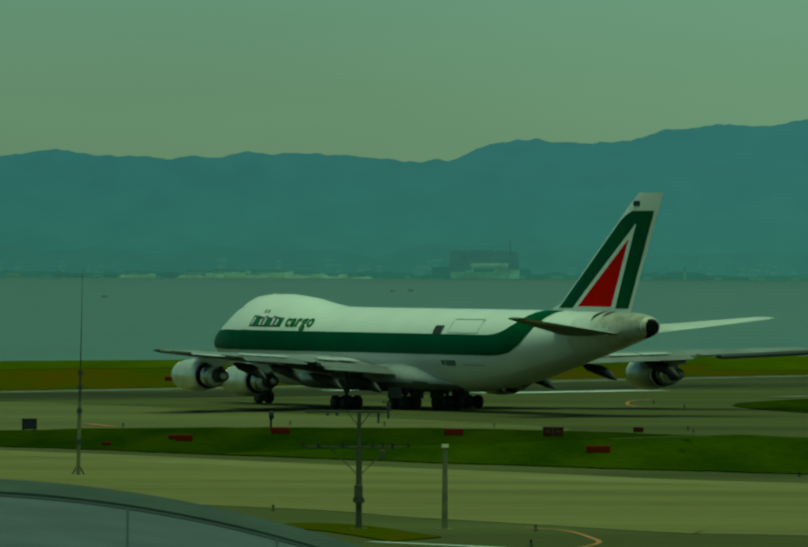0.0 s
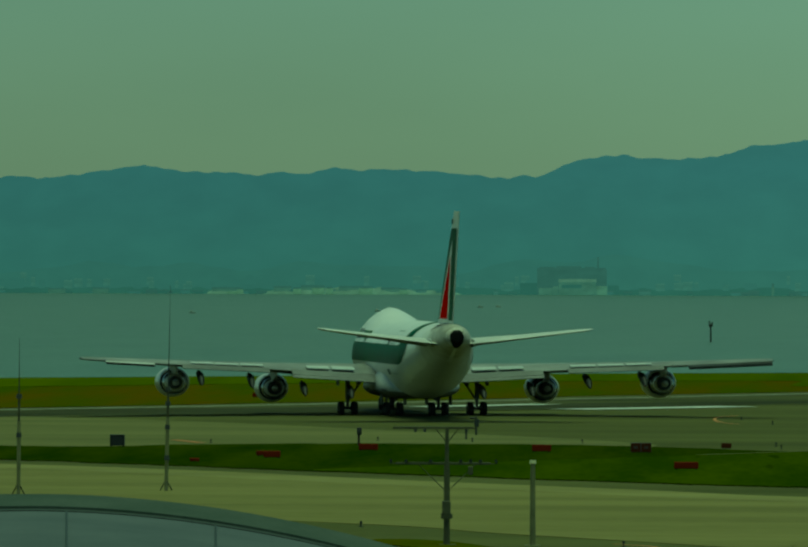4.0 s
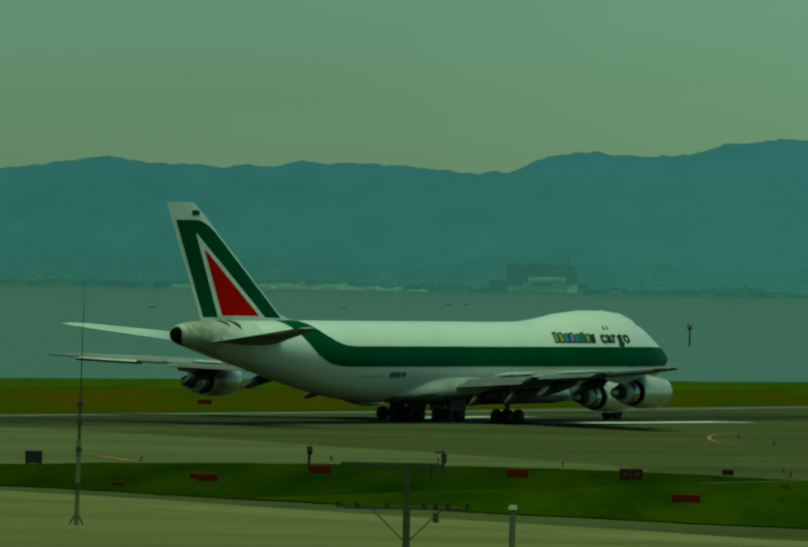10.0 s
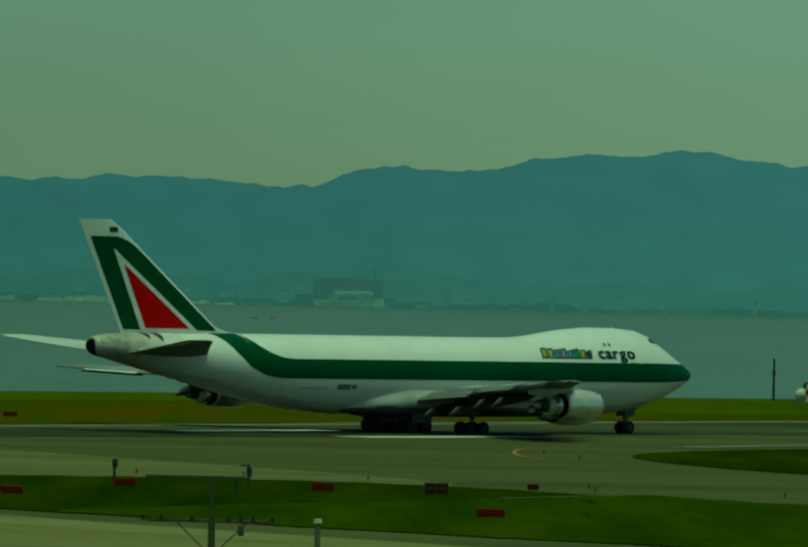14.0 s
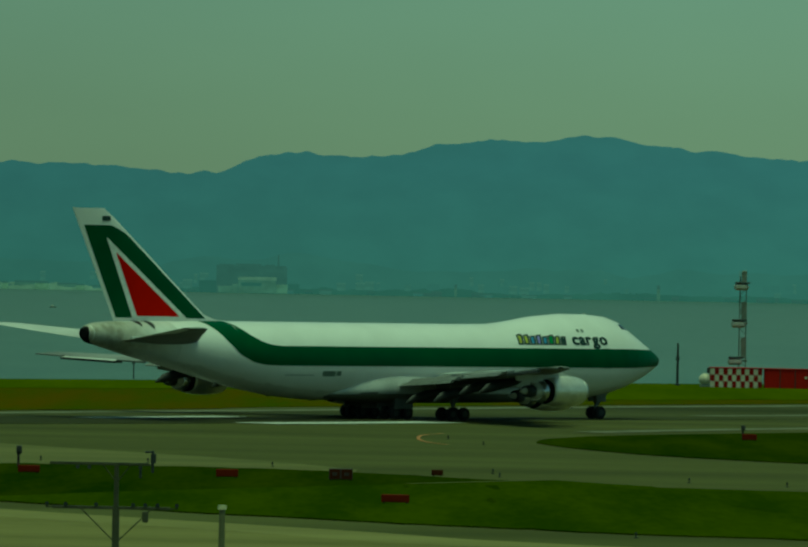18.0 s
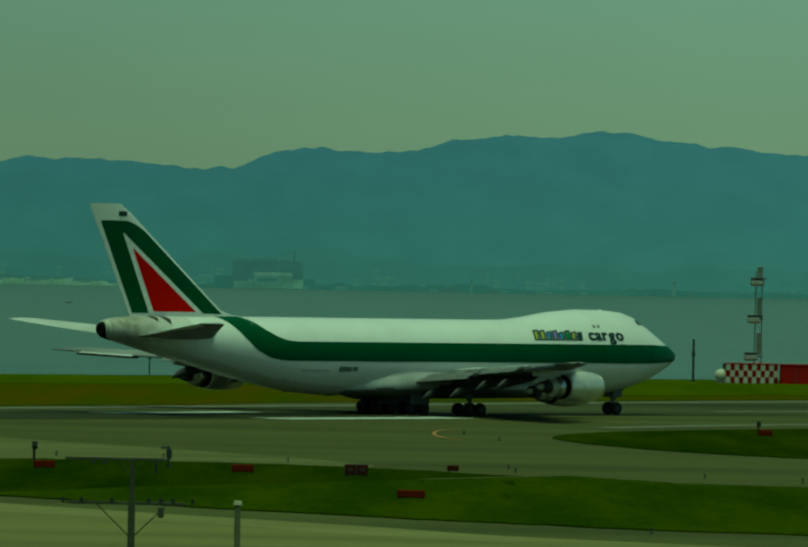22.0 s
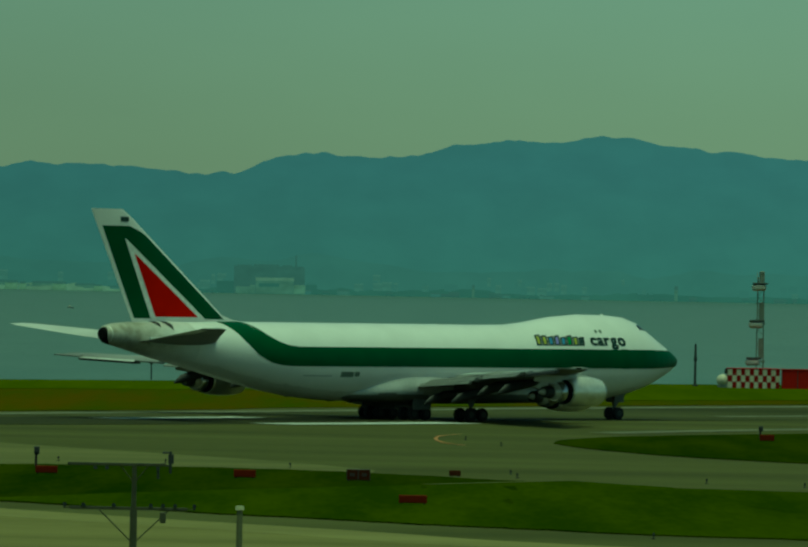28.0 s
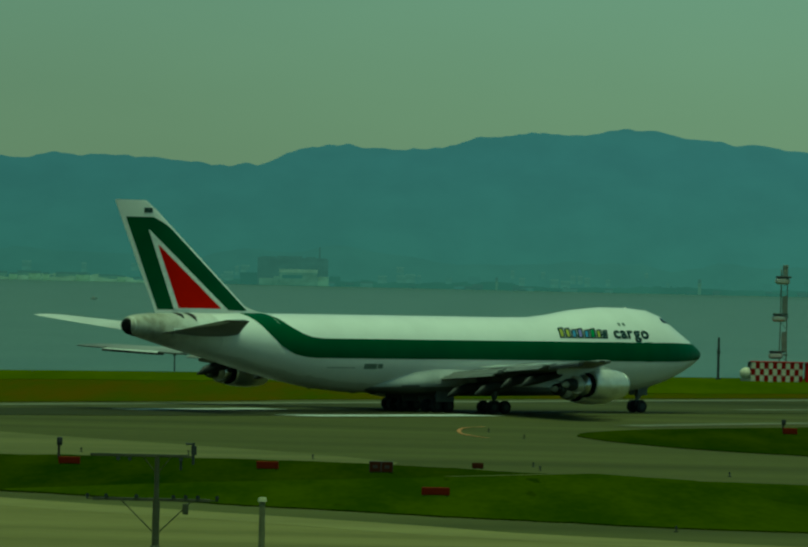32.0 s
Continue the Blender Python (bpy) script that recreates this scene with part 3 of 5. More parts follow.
def coast():
    """Low wooded shore with small humps of trees."""
    bm = bmesh.new()
    cols = 500
    rows = []
    for j in range(5):
        row = []
        for i in range(cols + 1):
            x = -1000 + 2000 * i / cols
            h = max(0.5, 3.2 + 2.4 * noise.noise(Vector((x * 0.02, 1, 0))) + 1.2 * noise.noise(Vector((x * 0.11, 3, 0))) + 0.8 * noise.noise(Vector((x * 0.4, 9, 0))))
            h *= (0, 0.35, 0.8, 1.0, 0.7)[j]
            row.append(bm.verts.new((x, 4440 + 9 * j, -0.9 + h)))
        rows.append(row)
    for r0, r1 in zip(rows, rows[1:]):
        for i in range(cols):
            bm.faces.new((r0[i], r0[i + 1], r1[i + 1], r1[i]))
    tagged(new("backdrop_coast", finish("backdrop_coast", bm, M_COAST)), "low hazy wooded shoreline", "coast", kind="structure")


coast()


# ---- far shore buildings ----
def power_plant():
    t = thing("power_plant", "hazy dark power station with a pale hall on the shore", "building", pose(-70, 4436, -0.6))
    part("hall", box(bmesh.new(), -18, 18, 0, 14, 0, 14.2, 0.3), M_PLANT, t, "dark boiler hall")
    for x0, x1, h in ((-16.5, -9, 0.5), (-8, 5, 0.9), (7, 12, 0.6)):
        part("roof_plant", box(bmesh.new(), x0, x1, 3, 10, 14.2, 14.2 + h), M_PLANT, t)
    part("lift_tower", box(bmesh.new(), 16, 18.6, -1, 4, 0, 13.4, 0.2), M_PLANT, t)
    bm = box(bmesh.new(), -6.5, 13, -6, -0.2, 0, 6.6, 0.2)
    rings(bm, [[(x, -6.2, 6.6), (x, 0, 6.6), (x, -3, 8.3)] for x in (-6.7, 13.2)])
    hall = part("front_hall", bm, M_PALE, t, "pale turbine hall")
    part("window_band", box(bmesh.new(), -5, 5.5, -6.3, -5.9, 3.6, 5.4), M_COAST, hall, "dark window band")
    part("low_hall", box(bmesh.new(), -9.5, -6.8, -6, -0.2, 0, 4.4, 0.2), M_PALE, t)
    part("annexe", box(bmesh.new(), -27, -18.2, 1, 9, 0, 6.2, 0.3), M_COAST, t, "low dark annexe")
    part("annexe", box(bmesh.new(), 19.2, 25, 1, 9, 0, 5.0, 0.3), M_COAST, t, "low dark annexe")
    part("side_shed", box(bmesh.new(), -17, -7, -4, -0.2, 0, 3.4, 0.2), M_PALE, t)
    part("lean_to", box(bmesh.new(), 13.2, 19, -5, -0.2, 0, 4.6, 0.2), M_SAND, t)
    part("chimney", rod(bmesh.new(), (14, 4, 14), (14, 4, 20), 0.55, 0.4), M_PLANT, t)


def shore_house(x, w, h, y=4432, mat=None, base=-0.7):
    t = thing("shore_building", "small hazy pale building on the far shore", "building", pose(x, y, base), "far shore buildings")
    part("wall", box(bmesh.new(), -w / 2, w / 2, 0, 5, -2 if base > 0 else 0, h * 0.75), mat or M_PALE, t)
    bm = bmesh.new()
    rings(bm, [[(s * w / 2 * 1.04, -0.2, h * 0.75), (s * w / 2 * 1.04, 5.2, h * 0.75), (s * w / 2 * 1.04, 2.5, h)] for s in (-1, 1)])
    part("roof", bm, mat if base > 0 else M_PLANT, t)


def sand_bank(x0, x1, h):
    bm = bmesh.new()
    loops = []
    for i in range(41):
        u = i / 40
        x = x0 + (x1 - x0) * u
        hh = 0.2 + h * (math.sin(math.pi * u) ** 0.4) * (0.8 + 0.4 * noise.noise(Vector((x * 0.15, 4, 2))))
        loops.append([(x, 4428, -0.85), (x, 4432, -0.85 + hh * 0.6), (x, 4438, -0.85 + hh), (x, 4440, -0.85)])
    rings(bm, loops)
    tagged(new("shore_bank", finish("shore_bank", bm, M_SAND)), "pale sandy reclaimed bank on the far shore", "shore", kind="structure")


power_plant()
sand_bank(-232, -150, 4.4)
sand_bank(-262, -242, 3.2)
sand_bank(-190, -128, 2.6)
for x, w, h in ((-252, 14, 3.4), (-222, 9, 4.2), (-206, 12, 4.6), (-184, 16, 4.4), (-165, 10, 3.6), (-318, 8, 3.0), (141, 1.6, 8.0), (36, 1.2, 6.5), (-341, 9, 2.6)):
    shore_house(x, w, h)
for x, w, h in ((-248, 5, 2.2), (-244, 3, 3.0), (-214, 4, 3.6), (-203, 6, 4.4), (-197, 3, 4.0), (-178, 7, 4.2), (-158, 4, 3.2)):
    shore_house(x, w, h, 4426, M_GLINT)
rng = random.Random(5)
for i in range(90):
    shore_house(rng.uniform(-420, 330), rng.uniform(1.5, 7), rng.uniform(1.2, 2.8), 4431 + rng.uniform(0, 3), rng.choice((M_TOWN, M_FOOT, M_COAST, M_PLANT, M_COAST)))
for i in range(120):
    # the town climbing the slope behind the shore
    y = rng.choice((4458, 4461, 4463.5))
    shore_house(rng.uniform(-420, 330), rng.uniform(1.5, 5), rng.uniform(1.6, 3.4), y, rng.choice((M_FOOT, M_TOWN, M_TOWN, M_FOOT)), {4458: 2.5, 4461: 4.0, 4463.5: 6.0}[y] + rng.uniform(-1, 1.5))


def fishing_boat(x, y):
    t = thing("fishing_boat", "tiny grey fishing boat on the sea", "boat", pose(x, y, -0.85) @ Matrix.Scale(0.65, 4), "boats on the bay")
    bm = bmesh.new()
    rings(bm, [[(-1.6 + 3.2 * u, -w, 0.5 + 0.3 * u), (-1.6 + 3.2 * u, w, 0.5 + 0.3 * u), (-1.6 + 3.2 * u, w * 0.6, 0), (-1.6 + 3.2 * u, -w * 0.6, 0)] for u, w in ((0, 0.6), (0.5, 0.7), (0.85, 0.45), (1, 0.06))])
    part("hull", bm, M_LAMPW, t)
    part("cabin", box(bmesh.new(), -0.9, 0.1, -0.45, 0.45, 0.55, 1.4, 0.06), M_LAMPW, t)


for x, y in ((-77, 2900), (-72, 2950), (-101, 2600), (-150, 2450)):
    fishing_boat(x, y)


def sea_beacon(x, y, h, wide):
    t = thing("channel_beacon", "dark slender beacon post standing in the sea", "beacon", pose(x, y, -0.9), "beacons and posts at sea")
    part("post", rod(bmesh.new(), (0, 0, 0), (0, 0, h * 0.8), wide * 0.42, wide * 0.34), M_DARK, t)
    part("head", box(bmesh.new(), -wide * 0.95, wide * 0.95, -wide * 0.4, wide * 0.4, h * 0.72, h * 0.84, 0.05), M_DARK, t)
    part("lamp", rod(bmesh.new(), (-wide * 0.55, 0, h * 0.84), (-wide * 0.7, 0, h), wide * 0.3, wide * 0.24), M_DARK, t)
    part("lamp", rod(bmesh.new(), (wide * 0.5, 0, h * 0.84), (wide * 0.75, 0, h * 0.95), wide * 0.28, wide * 0.2), M_DARK, t)


sea_beacon(2.5, 1500, 4.1, 0.42)
sea_beacon(-38.5, 1300, 3.0, 0.25)
sea_beacon(-29.3, 1001, 2.6, 0.22)


def bank_post():
    t = thing("bank_post", "tall dark post on the sea wall grass", "post", pose(33, 965, 0.05))
    bm = rod(bmesh.new(), (0, 0, 0), (0, 0, 4.8), 0.16, 0.12)
    part("pole", bm, M_DARK, t)
    part("collar", rod(bmesh.new(), (0, 0, 2.9), (0, 0, 3.3), 0.22), M_DARK, t)
    part("foot", box(bmesh.new(), -0.3, 0.3, -0.3, 0.3, 0, 0.2, 0.03), M_DARK, t)


bank_post()


# ---- glide path hut and tower ----
def checker_hut():
    t = thing("equipment_hut", "long low hut painted in red and white checks", "hut", pose(39.35, 958, 0.05))
    W, H, D, n, rows = 5.8, 2.15, 3.0, 12, 3
    part("core", box(bmesh.new(), -W / 2, W / 2, 0, D, 0, H), M_CHECKW, t)
    cw, ch = W / n, H / rows
    for i in range(n):
        for j in range(rows):
            part("panel", box(bmesh.new(), -W / 2 + i * cw + 0.01, -W / 2 + (i + 1) * cw - 0.01, -0.05, -0.004, j * ch + 0.01, (j + 1) * ch - 0.01), M_CHECKD if (i + j) % 2 else M_CHECKW, t)
    for j in range(rows):
        for i in range(6):
            part("panel", box(bmesh.new(), -W / 2 - 0.05, -W / 2 - 0.004, i * 0.5 + 0.01, i * 0.5 + 0.49, j * ch + 0.01, (j + 1) * ch - 0.01), M_CHECKD if (i + j) % 2 else M_CHECKW, t)
    part("roof", box(bmesh.new(), -W / 2 - 0.1, W / 2 + 0.1, -0.1, D + 0.1, H, H + 0.1, 0.02), M_CHECKR, t)


def red_hut():
    t = thing("equipment_cabin", "plain red equipment cabin beside the checkered hut", "hut", pose(46.1, 957, 0.05))
    part("shell", box(bmesh.new(), -3.6, 3.6, 0, 3, 0, 2.15, 0.05), M_CHECKR, t)
    part("roof", box(bmesh.new(), -3.7, 3.7, -0.1, 3.1, 2.15, 2.25, 0.02), M_CHECKR, t)
    for x in (-1.9, -0.2, 1.3, 2.9):
        part("rib", box(bmesh.new(), x - 0.05, x + 0.05, -0.06, -0.004, 0.05, 2.1), M_SIGNDARK, t)
    for x in (1.0, 1.75):
        part("vent", box(bmesh.new(), x - 0.14, x + 0.14, -0.08, -0.004, 1.1, 1.4, 0.02), M_CHECKW, t, "small white vent")


def tank():
    t = thing("water_tank", "white rounded tank at the end of the hut", "tank", pose(35.9, 958.6, 0.05))
    bm = bmesh.new()
    bmesh.ops.create_uvsphere(bm, u_segments=20, v_segments=12, radius=0.72, matrix=Matrix.Translation((0, 0, 0.85)) @ Matrix.Diagonal((1.0, 1.0, 0.95, 1)))
    part("shell", bm, M_CHECKW, t, smooth=True)
    part("cradle", box(bmesh.new(), -0.6, 0.6, -0.5, 0.5, 0, 0.35, 0.04), M_STRUCT, t)
    part("cap", rod(bmesh.new(), (0.45, 0, 1.6), (0.45, 0, 2.15), 0.3, 0.28), M_SIGNDARK, t)


def antenna_tower():
    t = thing("antenna_tower", "grey lattice tower with three white antenna bays", "tower", pose(40.15, 963, 0.05))
    H, w = 12.5, 0.8
    for sx in (-1, 1):
        for sy in (-1, 1):
            part("leg", rod(bmesh.new(), (sx * w / 2, sy * w / 2, 0), (sx * w * 0.42, sy * w * 0.42, H), 0.06, 0.05, 6), M_STRUCT, t)
    for i in range(14):
        z = 0.4 + i * 0.9
        s = 1 if i % 2 else -1
        part("brace", rod(rod(bmesh.new(), (-s * w / 2, -w / 2, z), (s * w / 2, -w / 2, z + 0.9), 0.03, None, 5), (-w / 2, -s * w / 2, z), (-w / 2, s * w / 2, z + 0.9), 0.03, None, 5), M_STRUCT, t)
    for z in (3.0, 7.2, 11.4):
        x = -1.65 + (z - 3.0) * 0.07
        bay = part("antenna_bay", box(bmesh.new(), x, x + 1.65, -0.95, -0.45, z - 0.5, z + 0.26, 0.22), M_LAMPW, t, "white antenna bay")
        part("hood", box(bmesh.new(), x + 0.1, x + 1.8, -0.97, -0.42, z + 0.23, z + 0.44, 0.04), M_SEAM, bay, "dark hood")
        part("bracket", box(bmesh.new(), -0.4, 0.55, -0.44, 0.2, z - 0.1, z + 0.1, 0.02), M_STRUCT, bay)
    for z0, z1 in ((3.3, 5.6), (7.5, 9.6), (11.7, 12.5)):
        part("cable_panel", box(bmesh.new(), -0.2, 0.34, -0.44, -0.37, z0, z1, 0.02), M_STRUCT, t)
    part("top_lamp", box(bmesh.new(), -0.2, 0.4, -0.2, 0.2, H, H + 0.6, 0.05), M_STRUCT, t)


checker_hut()
red_hut()
tank()
antenna_tower()


# ---- signs and lights on the field ----
def sign_board(x, y, w, h, label, mat, panels=1, turn=0, z=0.06):
    t = thing("taxiway_sign", label, "sign", pose(x, y, z, 0, 0, turn), "airfield signs")
    case = part("housing", box(bmesh.new(), -w / 2, w / 2, 0, 0.32, 0.06, 0.06 + h, 0.03), M_SIGNDARK if panels > 1 else mat, t)
    pw = w / panels
    for i in range(panels):
        part("face", box(bmesh.new(), -w / 2 + i * pw + 0.05, -w / 2 + (i + 1) * pw - 0.05, -0.02, -0.003, 0.11, 0.01 + h), mat, case, "red sign face")
        if panels > 1:
            part("bar", box(bmesh.new(), -w / 2 + i * pw + 0.2, -w / 2 + (i + 1) * pw - 0.2, -0.03, -0.021, 0.06 + h * 0.35, 0.06 + h * 0.65), M_SIGNDARK, case)
    for i in range(2 if w < 1.6 else 3):
        xx = -w / 2 + 0.15 + i * (w - 0.3) / (1 if w < 1.6 else 2)
        part("leg", rod(bmesh.new(), (xx, 0.16, 0), (xx, 0.16, 0.08), 0.04, None, 8), M_DARK, t)


RED = "low red marker board in the grass"
sign_board(-26.2, 482, 1.1, 0.42, RED, M_SIGNRED)
sign_board(-27.2, 488, 0.5, 0.3, RED, M_SIGNRED, 1, 25)
sign_board(-30.5, 470, 0.6, 0.2, RED, M_SIGNRED)
sign_board(-20.9, 506, 1.3, 0.42, RED, M_SIGNRED)
sign_board(-9.15, 504, 1.3, 0.45, RED, M_SIGNRED)
sign_board(-2.45, 502, 1.4, 0.66, "dark two-panel taxiway sign with red faces", M_SIGNDIM, 2)
sign_board(0.7, 454, 1.5, 0.42, RED, M_SIGNRED, z=0.09)
sign_board(3.3, 517, 0.7, 0.34, "low dull brown-red marker board in the grass", M_SIGNDIM)
sign_board(27.7, 648, 1.1, 0.45, RED, M_SIGNRED)
sign_board(-40.7, 742, 1.2, 0.4, RED, M_SIGNRED, z=0.08)


def equipment_box(x, y):
    t = thing("equipment_box", "black square equipment box at the grass edge", "box", pose(x, y, 0.05))
    part("casing", box(bmesh.new(), -0.5, 0.5, 0, 0.7, 0.08, 0.78, 0.04), M_BLACKBOX, t)
    part("lid", box(bmesh.new(), -0.53, 0.53, -0.03, 0.73, 0.78, 0.84, 0.02), M_BLACKBOX, t)
    for s in (-0.4, 0.4):
        part("foot", box(bmesh.new(), s - 0.06, s + 0.06, 0.1, 0.6, 0, 0.08), M_DARK, t)


equipment_box(-38.6, 516)


def guard_light(x, y, h=1.15):
    t = thing("guard_light", "dark elevated signal light on a stubby post", "light", pose(x, y, 0.05), "elevated signal lights")
    part("post", rod(bmesh.new(), (0, 0, 0), (0, 0, h * 0.62), 0.09, 0.08, 10), M_SIGNDARK, t)
    part("head", box(bmesh.new(), -0.13, 0.2, -0.14, 0.14, h * 0.6, h, 0.05), M_BLACKBOX, t)
    part("hood", rod(bmesh.new(), (0.06, -0.14, h * 0.82), (0.06, -0.3, h * 0.84), 0.13, 0.14, 12), M_BLACKBOX, t)


guard_light(-22.2, 522, 1.3)
guard_light(27.6, 658, 1.0)


def edge_light(x, y):
    t = thing("edge_light", "small dark taxiway edge light", "light", pose(x, y, 0.03) @ Matrix.Scale(0.8, 4), "taxiway edge lights")
    part("stem", rod(bmesh.new(), (0, 0, 0), (0, 0, 0.2), 0.035, None, 8), M_DARK, t)
    part("lens", rod(bmesh.new(), (0, 0, 0.2), (0, 0, 0.36), 0.09, 0.06, 10), M_BLACKBOX, t)
    part("base", rod(bmesh.new(), (0, 0, 0), (0, 0, 0.05), 0.16, None, 10), M_DARK, t)


for x, y in ((-6.9, 536), (7.1, 519), (6.8, 528), (4.8, 634), (7.2, 614), (18.4, 514), (-14.8, 540), (-21.6, 541), (-33, 531),
             (-14.5, 336), (-1.7, 308), (-1.7, 288), (12, 404), (24, 508)):
    edge_light(x, y)


# ---- masts before the deck ----
def light_mast():
    t = thing("approach_mast", "slim weathered steel mast with two lamp crossarms", "mast", pose(-9.62, 310, 0))
    part("lower_tube", rod(bmesh.new(), (0, 0, 0), (0, 0, 3.6), 0.145, 0.13, 14), M_MAST, t)
    part("upper_tube", rod(bmesh.new(), (0, 0, 3.6), (0, 0, 5.2), 0.095, 0.085, 12), M_MAST, t)
    part("foot_plate", box(bmesh.new(), -0.4, 0.4, -0.4, 0.4, 0, 0.06, 0.01), M_MAST, t)
    part("junction_box", box(bmesh.new(), -0.2, 0.17, -0.25, 0.1, 1.4, 2.0, 0.03), M_MAST, t, "steel junction box")
    part("clamp", rod(bmesh.new(), (0, 0, 1.2), (0, 0, 1.42), 0.26, None, 14), M_MAST, t)
    for z, x0, x1, lamps in ((5.25, -2.42, 1.15, (-1.41, -0.99, 0.86)), (3.66, -2.3, 1.95, (-2.5, -1.82, -0.72, 0.62, 1.06, 1.5, 2.2))):
        arm = part("crossarm", box(bmesh.new(), x0, x1, -0.05, 0.05, z - 0.05, z + 0.06, 0.01), M_MAST, t)
        for x in lamps:
            if x < x0 - 0.05 or x > x1 + 0.05:
                part("stay", box(bmesh.new(), min(x, x0) - 0.05, max(x, x1) + 0.05 if x > x1 else x0, -0.02, 0.02, z - 0.02, z + 0.02), M_MAST, arm)
            bm = bmesh.new()
            drop = -0.1 if z > 5 else 0.1
            rod(bm, (x, 0, z), (x, 0, z + drop), 0.035, None, 8)
            rod(bm, (x, 0.08, z + drop * 1.3), (x, -0.1, z + drop * 1.2), 0.05, 0.075, 12)
            part("lamp", bm, M_DARK, arm, "small dark lamp head")
    for s in (-1, 1):
        part("brace", rod(bmesh.new(), (s * 0.12, 0, 2.5), (s * 1.25, 0, 3.6), 0.022, None, 8), M_MAST, t)
        part("brace", rod(bmesh.new(), (s * 0.06, 0, 4.65), (s * 0.5, 0, 5.21), 0.022, None, 8), M_MAST, t)
    vane = part("wind_sensor", rod(bmesh.new(), (1.3, 0, 4.95), (1.3, 0, 5.75), 0.05, None, 8), M_DARK, t)
    part("vane", box(bmesh.new(), 1.22, 1.42, -0.03, 0.03, 5.3, 5.65, 0.02), M_DARK, vane)
    part("cup", rod(bmesh.new(), (1.02, 0, 5.7), (1.3, 0, 5.7), 0.05, 0.03, 8), M_DARK, vane)
    part("relay_box", box(bmesh.new(), 0.95, 1.17, -0.12, 0.1, 3.15, 3.55, 0.03), M_MAST, t, "steel relay box under the arm")
    part("lamp_stem", rod(bmesh.new(), (0.86, 0, 4.75), (0.86, 0, 5.2), 0.05, 0.04, 8), M_DARK, t)
    part("sensor_arm", box(bmesh.new(), 1.15, 1.34, -0.03, 0.03, 5.2, 5.27), M_MAST, t)


def cream_post():
    t = thing("lamp_post", "short grey post with a cream lamp cap", "post", pose(-5.78, 310, 0))
    part("shaft", rod(bmesh.new(), (0, 0, 0), (0, 0, 3.7), 0.135, 0.105, 16), M_POST, t)
    part("cap", rod(bmesh.new(), (0, 0, 3.67), (0, 0, 3.83), 0.165, 0.14, 16), M_CAP, t, "cream lamp cap")
    part("foot_plate", box(bmesh.new(), -0.35, 0.35, -0.35, 0.35, 0, 0.05, 0.01), M_POST, t)
    part("door", box(bmesh.new(), -0.07, 0.07, -0.15, -0.12, 0.6, 1.1, 0.01), M_POST, t)


def whip_antenna(x, y, pole, whip, lean, marks):
    t = thing("whip_antenna", "thin pale mast with a whip aerial on a tripod foot", "antenna", pose(x, y, 0.03, 0, lean, 0), "whip antennas")
    part("lower_pole", rod(bmesh.new(), (0, 0, 0), (0, 0, pole * 0.72), 0.11, 0.1, 12), M_POST, t)
    part("upper_pole", rod(bmesh.new(), (0, 0, pole * 0.72), (0, 0, pole), 0.075, 0.06, 10), M_MAST, t)
    part("whip", rod(bmesh.new(), (0, 0, pole), (0, 0, pole + whip), 0.034, 0.006, 8), M_DARK, t, "dark whip aerial")
    for z in marks:
        part("collar", rod(bmesh.new(), (0, 0, z), (0, 0, z + 0.25), 0.16, 0.13, 12), M_DARK, t)
    for i in range(3):
        a = 2 * math.pi * (i + 0.3) / 3
        part("tripod_leg", rod(bmesh.new(), (0.38 * math.cos(a), 0.38 * math.sin(a), 0), (0.05 * math.cos(a), 0.05 * math.sin(a), 0.55), 0.035, None, 8), M_MAST, t)


light_mast()
cream_post()
whip_antenna(-27.93, 401, 5.6, 5.8, 1.0, (1.7, 3.4, 4.7, 5.5))
whip_antenna(-35.4, 392, 5.5, 3.0, 0.2, (3.1, 5.2))


